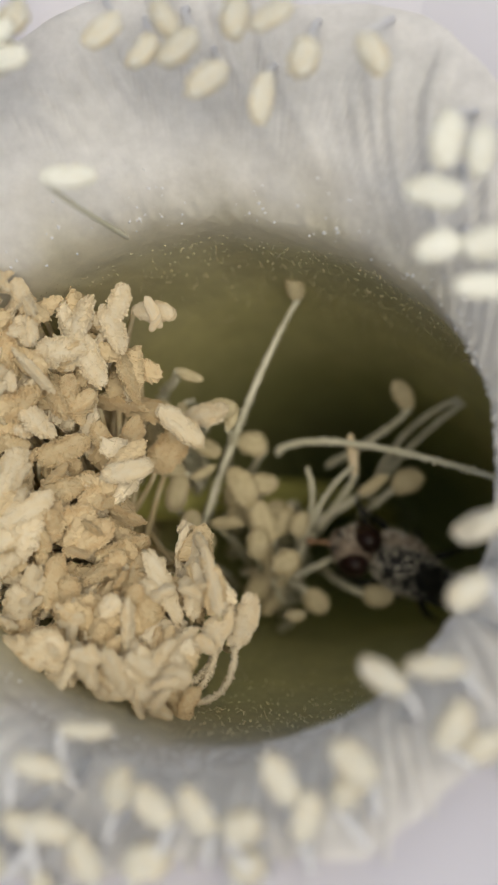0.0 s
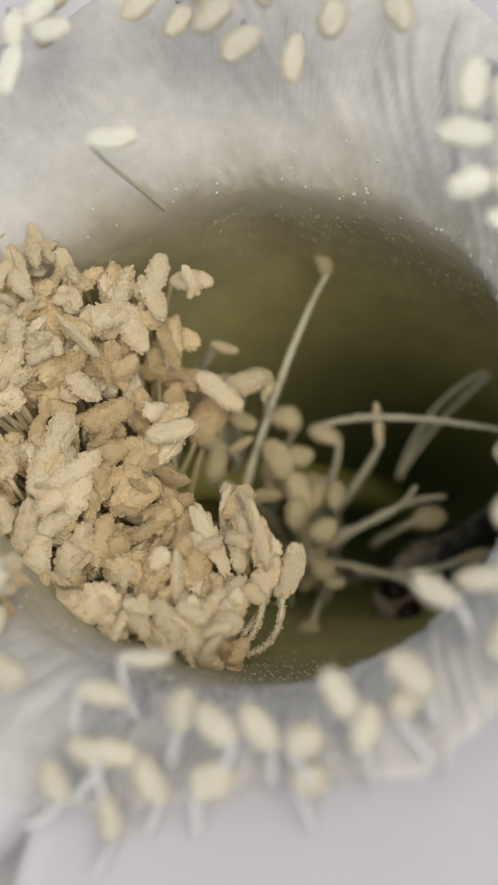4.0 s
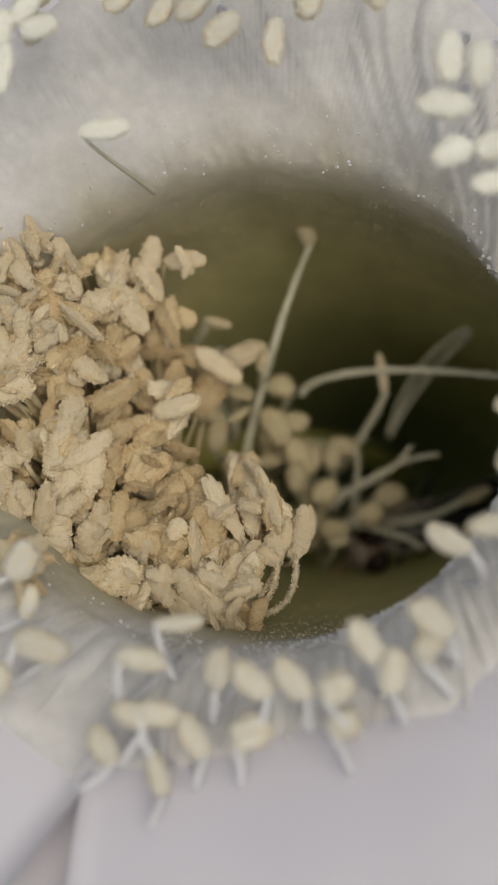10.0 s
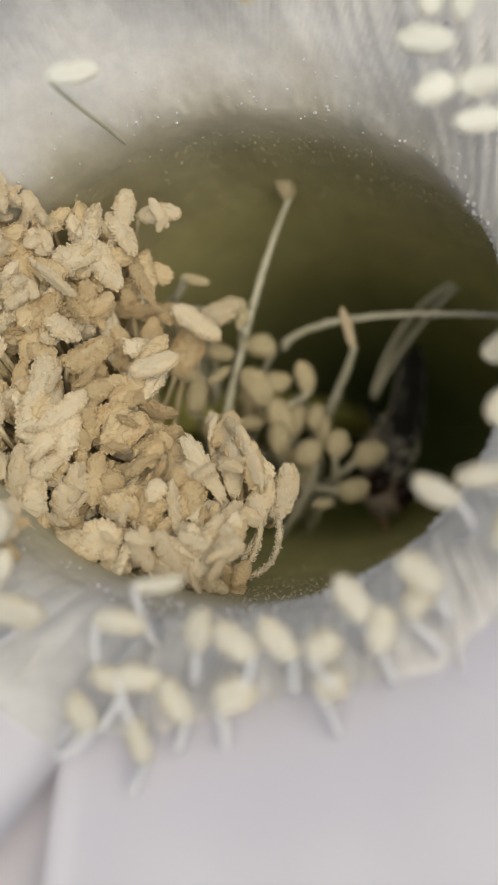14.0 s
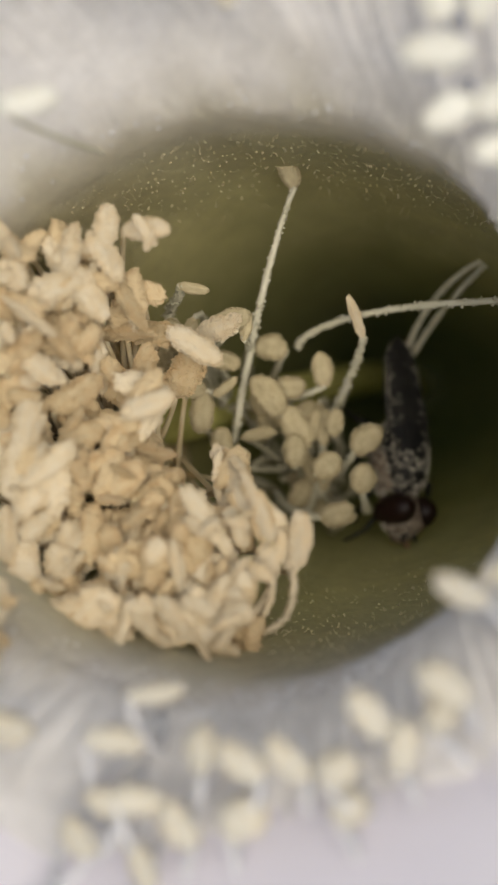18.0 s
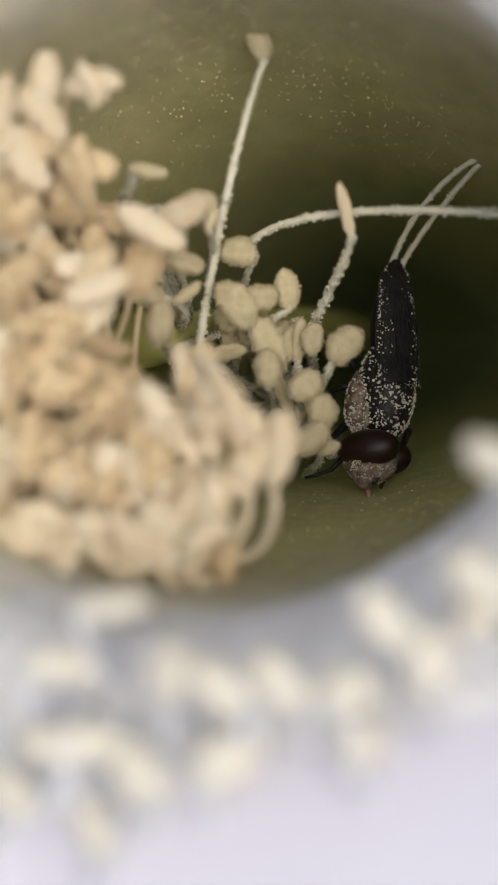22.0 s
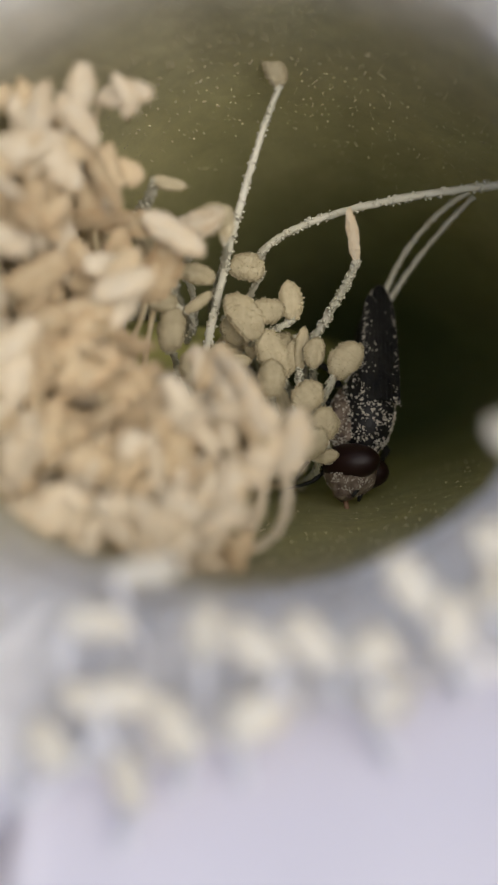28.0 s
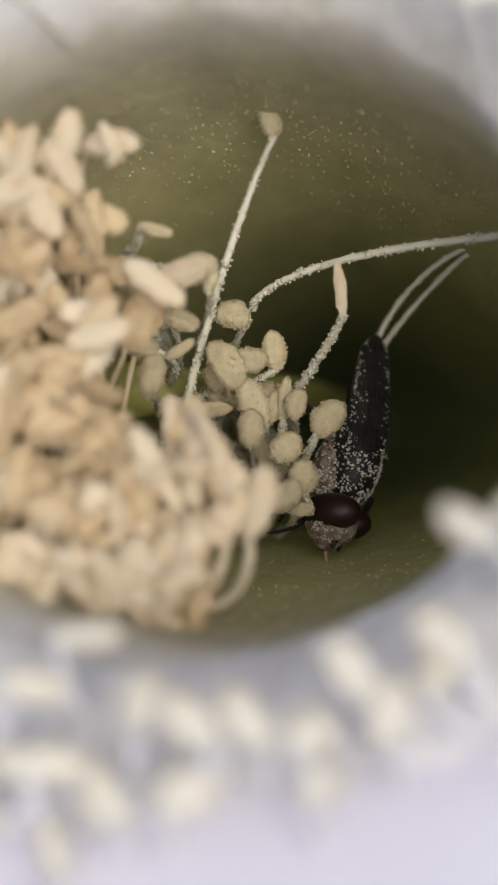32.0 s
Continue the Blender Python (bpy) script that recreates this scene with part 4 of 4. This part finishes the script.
FLY_SIZE = 1.2  # the fly is drawn at 8 mm and then enlarged
fly = new("fly")
tagged(fly, "black maroon-eyed fly dusted with pollen, feeding inside the flower", "fly")


def body_part(name, geo, mat, parent=None, label=""):
    return part(name, mesh_from(name, [Vector(v) * FLY_SIZE for v in geo[0]], geo[1], mat), parent or fly, label=label)


thorax = body_part("thorax", ball((-2.0, 0, -0.1), (1.5, 0.80, 0.95), warp=0.06), CHITIN)
abdomen = body_part("abdomen", ball((-4.0, 0.05, -0.35), (1.5, 0.46, 0.55), warp=0.05, seed=3), CHITIN)
head = body_part("head", ball((0.12, 0.02, -0.1), (0.76, 0.82, 0.80), warp=0.04, seed=5), FACE, label="pale hairy face")
for s in (-1, 1):
    body_part("eye", ball((-0.06 + 0.09 * (s > 0), 0.45 * s, 0.04), (0.55, 0.52, 0.92), 32, 22), EYE, head, "large dark maroon compound eye")
    body_part("antenna", tube_along([Vector((0.5, s * 0.12, 0.15)) * MM, Vector((0.75, s * 0.2, 0.2)) * MM, Vector((0.95, s * 0.28, 0.1)) * MM], [0.06 * MM, 0.09 * MM, 0.05 * MM]), CHITIN, head)
body_part("muzzle", ball((0.66, 0, -0.25), (0.34, 0.46, 0.40), 14, 10, 0.15, 8), FACE, head)
body_part("proboscis", tube_along(bezier(Vector((0.75, 0.15, -0.25)) * MM, Vector((1.1, 0.22, -0.3)) * MM, Vector((1.3, 0.28, -0.2)) * MM, Vector((1.75, 0.42, -0.1)) * MM, 8), [0.13 * MM, 0.10 * MM, 0.085 * MM, 0.08 * MM, 0.075 * MM, 0.075 * MM, 0.08 * MM, 0.13 * MM, 0.08 * MM]), PINK, head)


def wing_height(u, y):
    return 1.0 - 0.62 * u - 0.42 * y * y


for s in (-1, 1):
    verts, faces = [], []
    for i in range(17):
        u = i / 16
        edge = 0.68 * (1 - 0.36 * max(0.0, (u - 0.30) / 0.70) ** 1.4 - 0.52 * max(0.0, (u - 0.78) / 0.22) ** 2.4) * (0.86 + 0.14 * min(1.0, u * 4))
        for j in range(5):
            y = s * (edge - j / 4 * (edge + 0.10))
            verts.append(Vector((-1.9 - 4.1 * u, y, wing_height(u, y) + 0.03 * (s + 1))) * MM)
    for i in range(16):
        for j in range(4):
            a = i * 5 + j
            faces.append((a, a + 1, a + 6, a + 5))
    wing = body_part("wing", (verts, faces), WING, label="dark folded wing dusted with pollen")
    for w0, w1 in ((0.55, 0.30), (0.30, 0.22), (0.10, 0.12), (-0.10, 0.03), (0.62, 0.50)):
        line = []
        for i in range(15):
            u = 0.02 + 0.93 * i / 14
            y = s * (w0 + (w1 - w0) * u) * (1 - 0.8 * max(0.0, u - 0.4))
            line.append(Vector((-1.9 - 4.1 * u, y, wing_height(u, y) + 0.03 * (s + 1) + 0.008)) * MM)
        body_part("vein", tube_along(line, [0.022 * MM] * 15, 5), CHITIN, wing)
for s in (-1, 1):
    for k, (x, spread, back) in enumerate(((-1.3, 0.5, 0.9), (-2.1, 0.6, -0.2), (-2.8, 0.7, -1.6))):
        a = Vector((x, s * 0.7, -0.7))
        pts = [a, a + Vector((back * 0.3, s * spread * 0.55, 0.1)), a + Vector((back * 0.6, s * spread * 0.85, -0.7)), a + Vector((back, s * spread, -1.5)), a + Vector((back * 1.25, s * spread * 1.1, -1.7))]
        body_part("leg", tube_along([p * MM for p in pts], [0.13 * MM, 0.13 * MM, 0.1 * MM, 0.07 * MM, 0.05 * MM], 7), CHITIN)
reach_out = [Vector(q) * MM for q in ((-0.7, -0.55, -0.6), (0.0, -1.0, -0.65), (0.40, -1.35, -0.75), (0.60, -1.75, -0.85), (0.72, -2.1, -0.9))]
body_part("leg", tube_along(reach_out, [0.11 * MM, 0.09 * MM, 0.07 * MM, 0.05 * MM, 0.04 * MM], 7), CHITIN, label="black foreleg speckled with pollen")
rf = random.Random(3)
body_part("pollen_load", ball((-1.5, -0.80, -0.25), (0.85, 0.30, 0.50), 40, 30, 0.45, 12), FACE, label="clump of tan pollen on the flank")


def dusting(count, x0, x1, center, size, bias, seed):
    out = []
    while len(out) < count:
        q = Vector((rf.gauss(0, 1), rf.gauss(0, 1), rf.gauss(0, 1))).normalized()
        p = Vector((center[0] + q.x * size[0], center[1] + q.y * size[1], center[2] + q.z * size[2]))
        thin = rf.random() < min(1.0, 0.25 + 0.6 * (p.x - x0) / (x1 - x0))
        if x0 < p.x < x1 and q.z > bias and thin and noise.noise(p * 3.0) > -0.4 + 0.25 * rf.random():
            out.append(p * FLY_SIZE * MM)
    return out


body_part("pollen_dust", ([], []), GRAIN).data = grains(dusting(1050, -3.3, -0.5, (-2.0, 0, -0.1), (1.53, 0.84, 0.98), -0.5, 1), 0.036 * MM, GRAIN, 1, "pollen_dust")
part("pollen_dust", grains(dusting(1100, 0.25, 1.1, (0.10, 0, -0.1), (0.76, 0.82, 0.78), -0.9, 2), 0.024 * MM, GRAIN, 2, "pollen_dust"), head)
part("pollen_dust", grains(dusting(420, -2.4, -0.6, (-1.5, -0.80, -0.25), (0.90, 0.36, 0.54), -0.9, 4), 0.034 * MM, GRAIN, 6, "pollen_dust"), fly)
wing_dust = []
for k in range(340):
    u, y = rf.random() ** 1.2 * 0.95, rf.choice((-1, 1)) * rf.random() ** 0.3
    y *= 0.66 * (1 - 0.36 * max(0.0, (u - 0.30) / 0.70) ** 1.4 - 0.52 * max(0.0, (u - 0.78) / 0.22) ** 2.4)
    if noise.noise((u * 9, y * 5, 2.0)) < -0.1:
        continue
    wing_dust.append(Vector((-1.9 - 4.1 * u, y, wing_height(u, y) + 0.07)) * FLY_SIZE * MM)
part("pollen_dust", grains(wing_dust, 0.030 * MM, GRAIN, 3, "pollen_dust"), fly)


def fly_pose(x, y, z, heading, pitch, roll):
    return Matrix.Translation((x * MM, y * MM, z * MM + LIFT)) @ pose(0, 0, 0, 0, 0, heading) @ pose(0, 0, 0, 0, -pitch, 0) @ pose(0, 0, 0, roll, 0, 0)


# seconds, place in mm, heading, pitch, roll
FLIGHT = [
    (0, 6.55, -1.65, -8.40, -198, 10, 0),
    (0.5, 7.05, -2.25, -9.60, -184, 10, 0),
    (1, 8.67, -3.67, -11.00, -168, 10, 0),
    (1.5, 8.49, -3.69, -11.00, -162, 10, 5),
    (2, 8.38, -4.07, -11.00, -155, 10, 5),
    (2.5, 7.99, -3.56, -11.00, -155, 10, 5),
    (3, 8.03, -3.90, -11.00, -155, 10, 0),
    (3.5, 6.50, -4.38, -11.00, -144, 10, 0),
    (4, 7.26, -5.23, -11.00, -136, 5, 0),
    (4.5, 6.93, -3.89, -11.00, -136, 5, 0),
    (6.5, 9.93, -3.36, -11.00, -144, 5, 0),
    (7, 9.91, -3.78, -11.00, -144, 5, 0),
    (7.5, 9.76, -4.27, -11.00, -139, 5, 0),
    (8, 9.29, -3.94, -11.00, -144, 5, 0),
    (8.5, 7.86, -4.65, -11.00, -134, 5, 0),
    (9, 7.24, -5.26, -11.00, -132, 5, 0),
    (9.5, 6.29, -5.22, -11.00, -145, 5, 0),
    (10, 6.02, -5.03, -11.00, -155, 10, 0),
    (10.5, 6.13, -4.75, -11.00, -166, 10, 0),
    (11, 6.05, -4.38, -11.00, -175, 10, 0),
    (11.5, 5.54, -5.03, -11.00, -165, 10, 0),
    (12, 6.57, -4.94, -11.00, -145, 10, 0),
    (12.5, 6.80, -4.71, -11.00, -122, 15, 0),
    (13, 7.56, -4.57, -11.00, -110, 20, 0),
    (13.5, 7.47, -4.42, -11.00, -106, 20, -5),
    (15.5, 7.05, -3.50, -10.50, -98, 25, -3),
    (16, 6.56, -3.81, -10.00, -89, 28, 0),
    (16.5, 6.66, -4.13, -10.00, -89, 28, -3),
    (17, 6.90, -3.84, -9.50, -89.5, 28, -5),
    (17.5, 6.86, -3.80, -9.30, -90, 22, -12),
    (18, 6.92, -4.75, -9.20, -90, 22, -12),
    (18.5, 6.92, -4.58, -9.00, -92, 22, -13),
    (19, 6.62, -5.05, -9.00, -94, 22, -14),
    (21, 6.42, -5.02, -9.00, -101, 22, -14),
    (22, 6.42, -5.0, -9.00, -98.5, 22, -14),
    (23, 6.08, -4.92, -9.00, -100, 22, -14),
    (25, 5.98, -4.81, -9.00, -100, 22, -14),
    (28, 5.93, -5.02, -9.00, -99, 22, -14),
    (30, 5.90, -4.86, -9.00, -94.5, 22, -14),
    (32, 6.08, -4.92, -9.00, -100, 22, -14),
]


# the pushed stamens: seconds, place of the sac in mm, direction, rise, spin
def loose_pose(x, y, z, heading, pitch, roll):
    return Matrix.Translation(world_mm((x, y, z))) @ pose(0, 0, 0, 0, 0, heading) @ pose(0, 0, 0, 0, -pitch, 0) @ pose(0, 0, 0, roll, 0, 0)


PUSHED = [[
    (0, 7.76, 4.80, -9.00, 126, 10, 0),
    (0.5, 5.65, 4.66, -9.00, 141, 10, 0),
    (1, 4.46, 4.38, -9.00, 151, 10, 0),
    (1.5, 4.79, 4.18, -9.00, 151, 10, 0),
    (2, 2.01, 5.53, -9.00, 155, 10, 0),
    (3, 1.62, 5.37, -9.00, 160, 10, 0),
    (4, 3.51, 1.71, -9.00, 164, 10, 0),
    (4.5, 3.39, 2.21, -9.00, 164, 10, 0),
    (6.5, 5.33, 2.44, -9.00, 166, 10, 0),
    (7, 5.87, 3.34, -9.00, 166, 10, 0),
    (8, 5.03, 3.14, -9.00, 169, 10, 0),
    (9, 4.41, 4.23, -9.00, 155, 10, 0),
    (10, 4.56, -0.37, -9.00, 172, 10, 0),
    (11, 3.32, 1.10, -9.00, 169, 10, 0),
    (12, 4.18, 0.41, -8.50, 110, 10, 0),
    (13, 3.69, 0.79, -8.00, 109, 10, 0),
    (13.5, 3.62, 0.77, -8.00, 109, 10, 0),
    (15.5, 3.68, 1.54, -7.60, 98, 10, 0),
    (17, 3.70, 1.25, -7.60, 97, 10, 0),
    (18, 3.70, 1.25, -7.60, 96, 10, 0),
    (19, 3.45, 0.80, -7.60, 96, 10, 0),
    (23, 3.31, 0.91, -7.60, 96, 10, 0),
    (32, 3.26, 1.01, -7.60, 101, 10, 0),
], [
    (0, 8.42, 1.23, -9.50, 31, 10, 0),
    (1, 10.05, -1.49, -9.50, 21, 10, 0),
    (2, 8.20, 0.25, -9.50, 40, 10, 0),
    (3, 7.06, -0.16, -9.50, 25, 10, 0),
    (4, 8.18, -1.55, -9.50, 14, 10, 0),
    (7, 7.52, -2.00, -9.50, 11, 10, 0),
    (8, 6.58, -2.65, -9.50, 6, 10, 0),
    (9, 6.37, -2.61, -9.50, 5, 10, 0),
    (10, 6.71, -2.57, -9.50, 15, 10, 0),
    (11, 7.67, -0.91, -9.00, 40, 10, 0),
    (12, 7.73, -1.97, -8.50, 35, 10, 0),
    (13, 7.09, -2.63, -8.00, 19, 10, 0),
    (17, 5.23, -1.31, -7.40, 37, 10, 0),
    (18, 5.23, -1.49, -7.20, 41, 10, 0),
    (19, 5.25, -1.51, -7.00, 46, 10, 0),
    (23, 5.04, -1.02, -7.00, 46, 10, 0),
    (32, 5.13, -1.29, -7.00, 51, 10, 0),
], [
    (0, 7.63, -3.44, -9.00, 6, 10, 0),
    (1, 6.56, -3.32, -9.00, -29, 10, 0),
    (2, 6.22, -4.64, -9.00, -45, 10, 0),
    (3, 6.19, -5.24, -9.00, -45, 10, 0),
    (4, 3.45, -6.66, -8.50, -96, 10, 0),
    (7, 6.91, -3.85, -9.00, -19, 10, 0),
    (8, 3.60, -4.01, -8.50, -24, 10, 0),
    (9, 3.83, -4.00, -8.50, -10, 10, 0),
    (10, 4.18, -3.89, -8.50, -5, 10, 0),
    (11, 3.81, -3.99, -8.00, -11, 10, 0),
    (12, 4.61, -5.17, -8.00, -60, 10, 0),
    (13, 5.92, -3.77, -8.00, 9, 10, 0),
    (17, 3.61, -3.87, -6.60, 12, 10, 0),
    (18, 3.87, -4.04, -6.50, 16, 10, 0),
    (19, 3.69, -4.00, -6.40, 31, 10, 0),
    (23, 3.67, -3.86, -6.40, 31, 10, 0),
    (32, 3.59, -3.79, -6.40, 36, 10, 0),
], [
    (0, 5.09, -3.93, -8.50, -39, 10, 0),
    (1, 4.38, -4.85, -8.50, -54, 10, 0),
    (2, 3.44, -4.11, -8.50, -15, 10, 0),
    (3, 4.01, -4.91, -8.50, -25, 10, 0),
    (4, 3.79, -3.94, -8.50, -36, 10, 0),
    (7, 3.82, -4.09, -8.50, -19, 10, 0),
    (8, 4.27, -2.74, -8.50, 11, 10, 0),
    (9, 3.95, -2.67, -8.50, 10, 10, 0),
    (10, 5.75, -3.26, -8.50, 20, 10, 0),
    (11, 6.48, -2.22, -8.00, 50, 10, 0),
    (12, 5.71, -3.02, -8.00, 75, 10, 0),
    (13, 4.93, -1.84, -7.50, 79, 10, 0),
    (17, 4.85, -2.60, -6.80, 77, 10, 0),
    (18, 4.94, -2.85, -6.70, 86, 10, 0),
    (19, 4.22, -2.68, -6.60, 91, 10, 0),
    (23, 4.12, -3.20, -6.60, 91, 10, 0),
    (32, 4.25, -3.21, -6.60, 96, 10, 0),
], [
    (0, 6.96, 0.98, -9.20, 41, 10, 0),
    (1, 7.67, 0.34, -9.20, 36, 10, 0),
    (2, 9.77, -2.20, -9.20, 20, 10, 0),
    (3, 9.82, -2.36, -9.20, 25, 10, 0),
    (4, 10.13, -2.96, -9.20, 22, 10, 0),
    (7, 10.04, -1.94, -9.20, 16, 10, 0),
    (8, 9.26, -1.37, -9.20, 21, 10, 0),
    (9, 9.75, -2.47, -9.20, 10, 10, 0),
    (10, 10.44, -2.52, -9.20, 25, 10, 0),
    (11, 5.19, -0.61, -8.60, 55, 10, 0),
    (12, 4.11, -1.28, -8.40, 70, 10, 0),
    (13, 4.53, -1.60, -8.20, 74, 10, 0),
    (17, 3.65, -0.96, -8.00, 77, 10, 0),
    (18, 3.70, -1.05, -8.00, 81, 10, 0),
    (19, 3.70, -1.08, -8.00, 81, 10, 0),
    (23, 3.64, -0.74, -8.00, 81, 10, 0),
    (32, 3.70, -0.63, -8.00, 86, 10, 0),
]]
BENT = [
    (0, 5.91, 2.15, -8.00, 104, 20, 0),
    (1, 5.92, 2.16, -8.00, 103, 20, 0),
    (2, 5.86, 2.15, -8.00, 103, 20, 0),
    (3, 5.74, 2.21, -8.00, 101, 20, 0),
    (4, 5.63, 2.23, -8.00, 102, 20, 0),
    (7, 5.83, 1.99, -8.00, 99, 20, 0),
    (8, 5.84, 2.36, -7.80, 107, 20, 0),
    (9, 5.77, 2.27, -7.60, 98, 20, 0),
    (10, 6.15, 2.70, -7.50, 102, 20, 0),
    (11, 5.75, 2.50, -7.40, 106, 20, 0),
    (12, 6.07, 2.78, -7.30, 106, 20, 0),
    (13, 5.46, 2.86, -7.20, 109, 20, 0),
    (15.5, 5.33, 2.65, -6.80, 108, 20, 0),
    (16, 5.02, 3.03, -6.60, 109, 20, 0),
    (17, 5.22, 3.09, -6.40, 107, 20, 0),
    (18, 4.98, 3.13, -6.20, 108, 20, 0),
    (19, 5.50, 3.04, -6.20, 106, 20, 0),
    (20, 5.22, 3.12, -6.20, 101, 20, 0),
    (21, 5.22, 3.20, -6.20, 102, 20, 0),
    (23, 5.26, 3.02, -6.20, 104, 20, 0),
    (28, 5.27, 2.96, -6.20, 101, 20, 0),
    (32, 5.30, 2.97, -6.20, 101, 20, 0),
]
ARCH = [
    (0, 4.40, 2.71, -7.80, 1, 0, 0),
    (1, 4.35, 2.58, -7.80, 1, 0, 0),
    (2, 4.83, 2.71, -7.80, 1, 0, 0),
    (3, 4.65, 2.61, -7.80, 3, 0, 0),
    (4, 4.45, 2.51, -7.80, 4, 0, 0),
    (7, 4.52, 3.02, -7.80, 3, 0, 0),
    (8, 4.27, 2.85, -7.80, 5, 0, 0),
    (9, 4.25, 2.76, -7.80, 4, 0, 0),
    (13, 4.37, 3.20, -7.80, 7, 0, 0),
    (16, 4.01, 3.06, -7.70, 7, 0, 0),
    (17, 4.37, 3.13, -7.70, 7, 0, 0),
    (18, 4.24, 3.11, -7.60, 10, 0, 0),
    (19, 3.68, 3.71, -7.50, 18, 0, 0),
    (20, 4.09, 3.12, -7.50, 2, 0, 0),
    (21, 3.76, 3.06, -7.50, 4, 0, 0),
    (22, 3.76, 3.22, -7.50, 2, 0, 0),
    (23, 3.80, 3.49, -7.50, 12, 0, 0),
    (28, 3.67, 3.66, -7.50, 14, 0, 0),
    (32, 3.79, 3.67, -7.50, 17, 0, 0),
]


# the stray threads: seconds, place of the foot in mm, direction, rise, spin
STRAY = [(0, 52, 6), (1, 22, 6), (2, 30, 6), (3, 22, 6), (4, 8, 4), (7, 6, 4), (8, 4, 4), (9, 12, 5), (10, 6, 4), (11, 60, 12), (12, 90, 14), (13, 115, 16), (15.5, 140, 18), (17, 150, 18), (19, 155, 18), (25, 156, 18), (32, 155, 18)]
STRAY_FEET = ((4.1, -3.0, -9.2), (4.0, -2.6, -9.6), (3.6, -3.6, -9.6))


def motions():
    for k, st in enumerate(STRAYS):
        foot, fan = STRAY_FEET[k], (14, 34, -22)[k]
        walk(st, [(t, loose_pose(foot[0], foot[1], foot[2] - 3.0 * min(1.0, max(0.0, (t - 10) / 5)), a + fan + 5 * math.sin(t * 2.1 + 2 * k) * (t < 16), rise, 0)) for t, a, rise in STRAY])
    walk(fly, [(row[0], fly_pose(*row[1:])) for row in FLIGHT])
    walk(head, [(t, pose(0, 0.00001 * lean, 0, lean, dip, turn)) for t, lean, dip, turn in ((0, 0, 0, 0), (9, 0, 0, -6), (17, 0, 0, 0), (18, -22, 3, 0), (19, -42, 4, 1), (22, -44, 2, 2), (25, -44, 4, 0), (28, -46, 3, 2), (30, -42, 6, 0), (32, -44, 3, 1))])
    walk(bent, [(row[0], loose_pose(*row[1:])) for row in BENT])
    walk(arch, [(row[0], loose_pose(*row[1:])) for row in ARCH])
    for st, rows in zip(pushed, PUSHED):
        walk(st, [(row[0], loose_pose(*row[1:])) for row in rows])


motions()
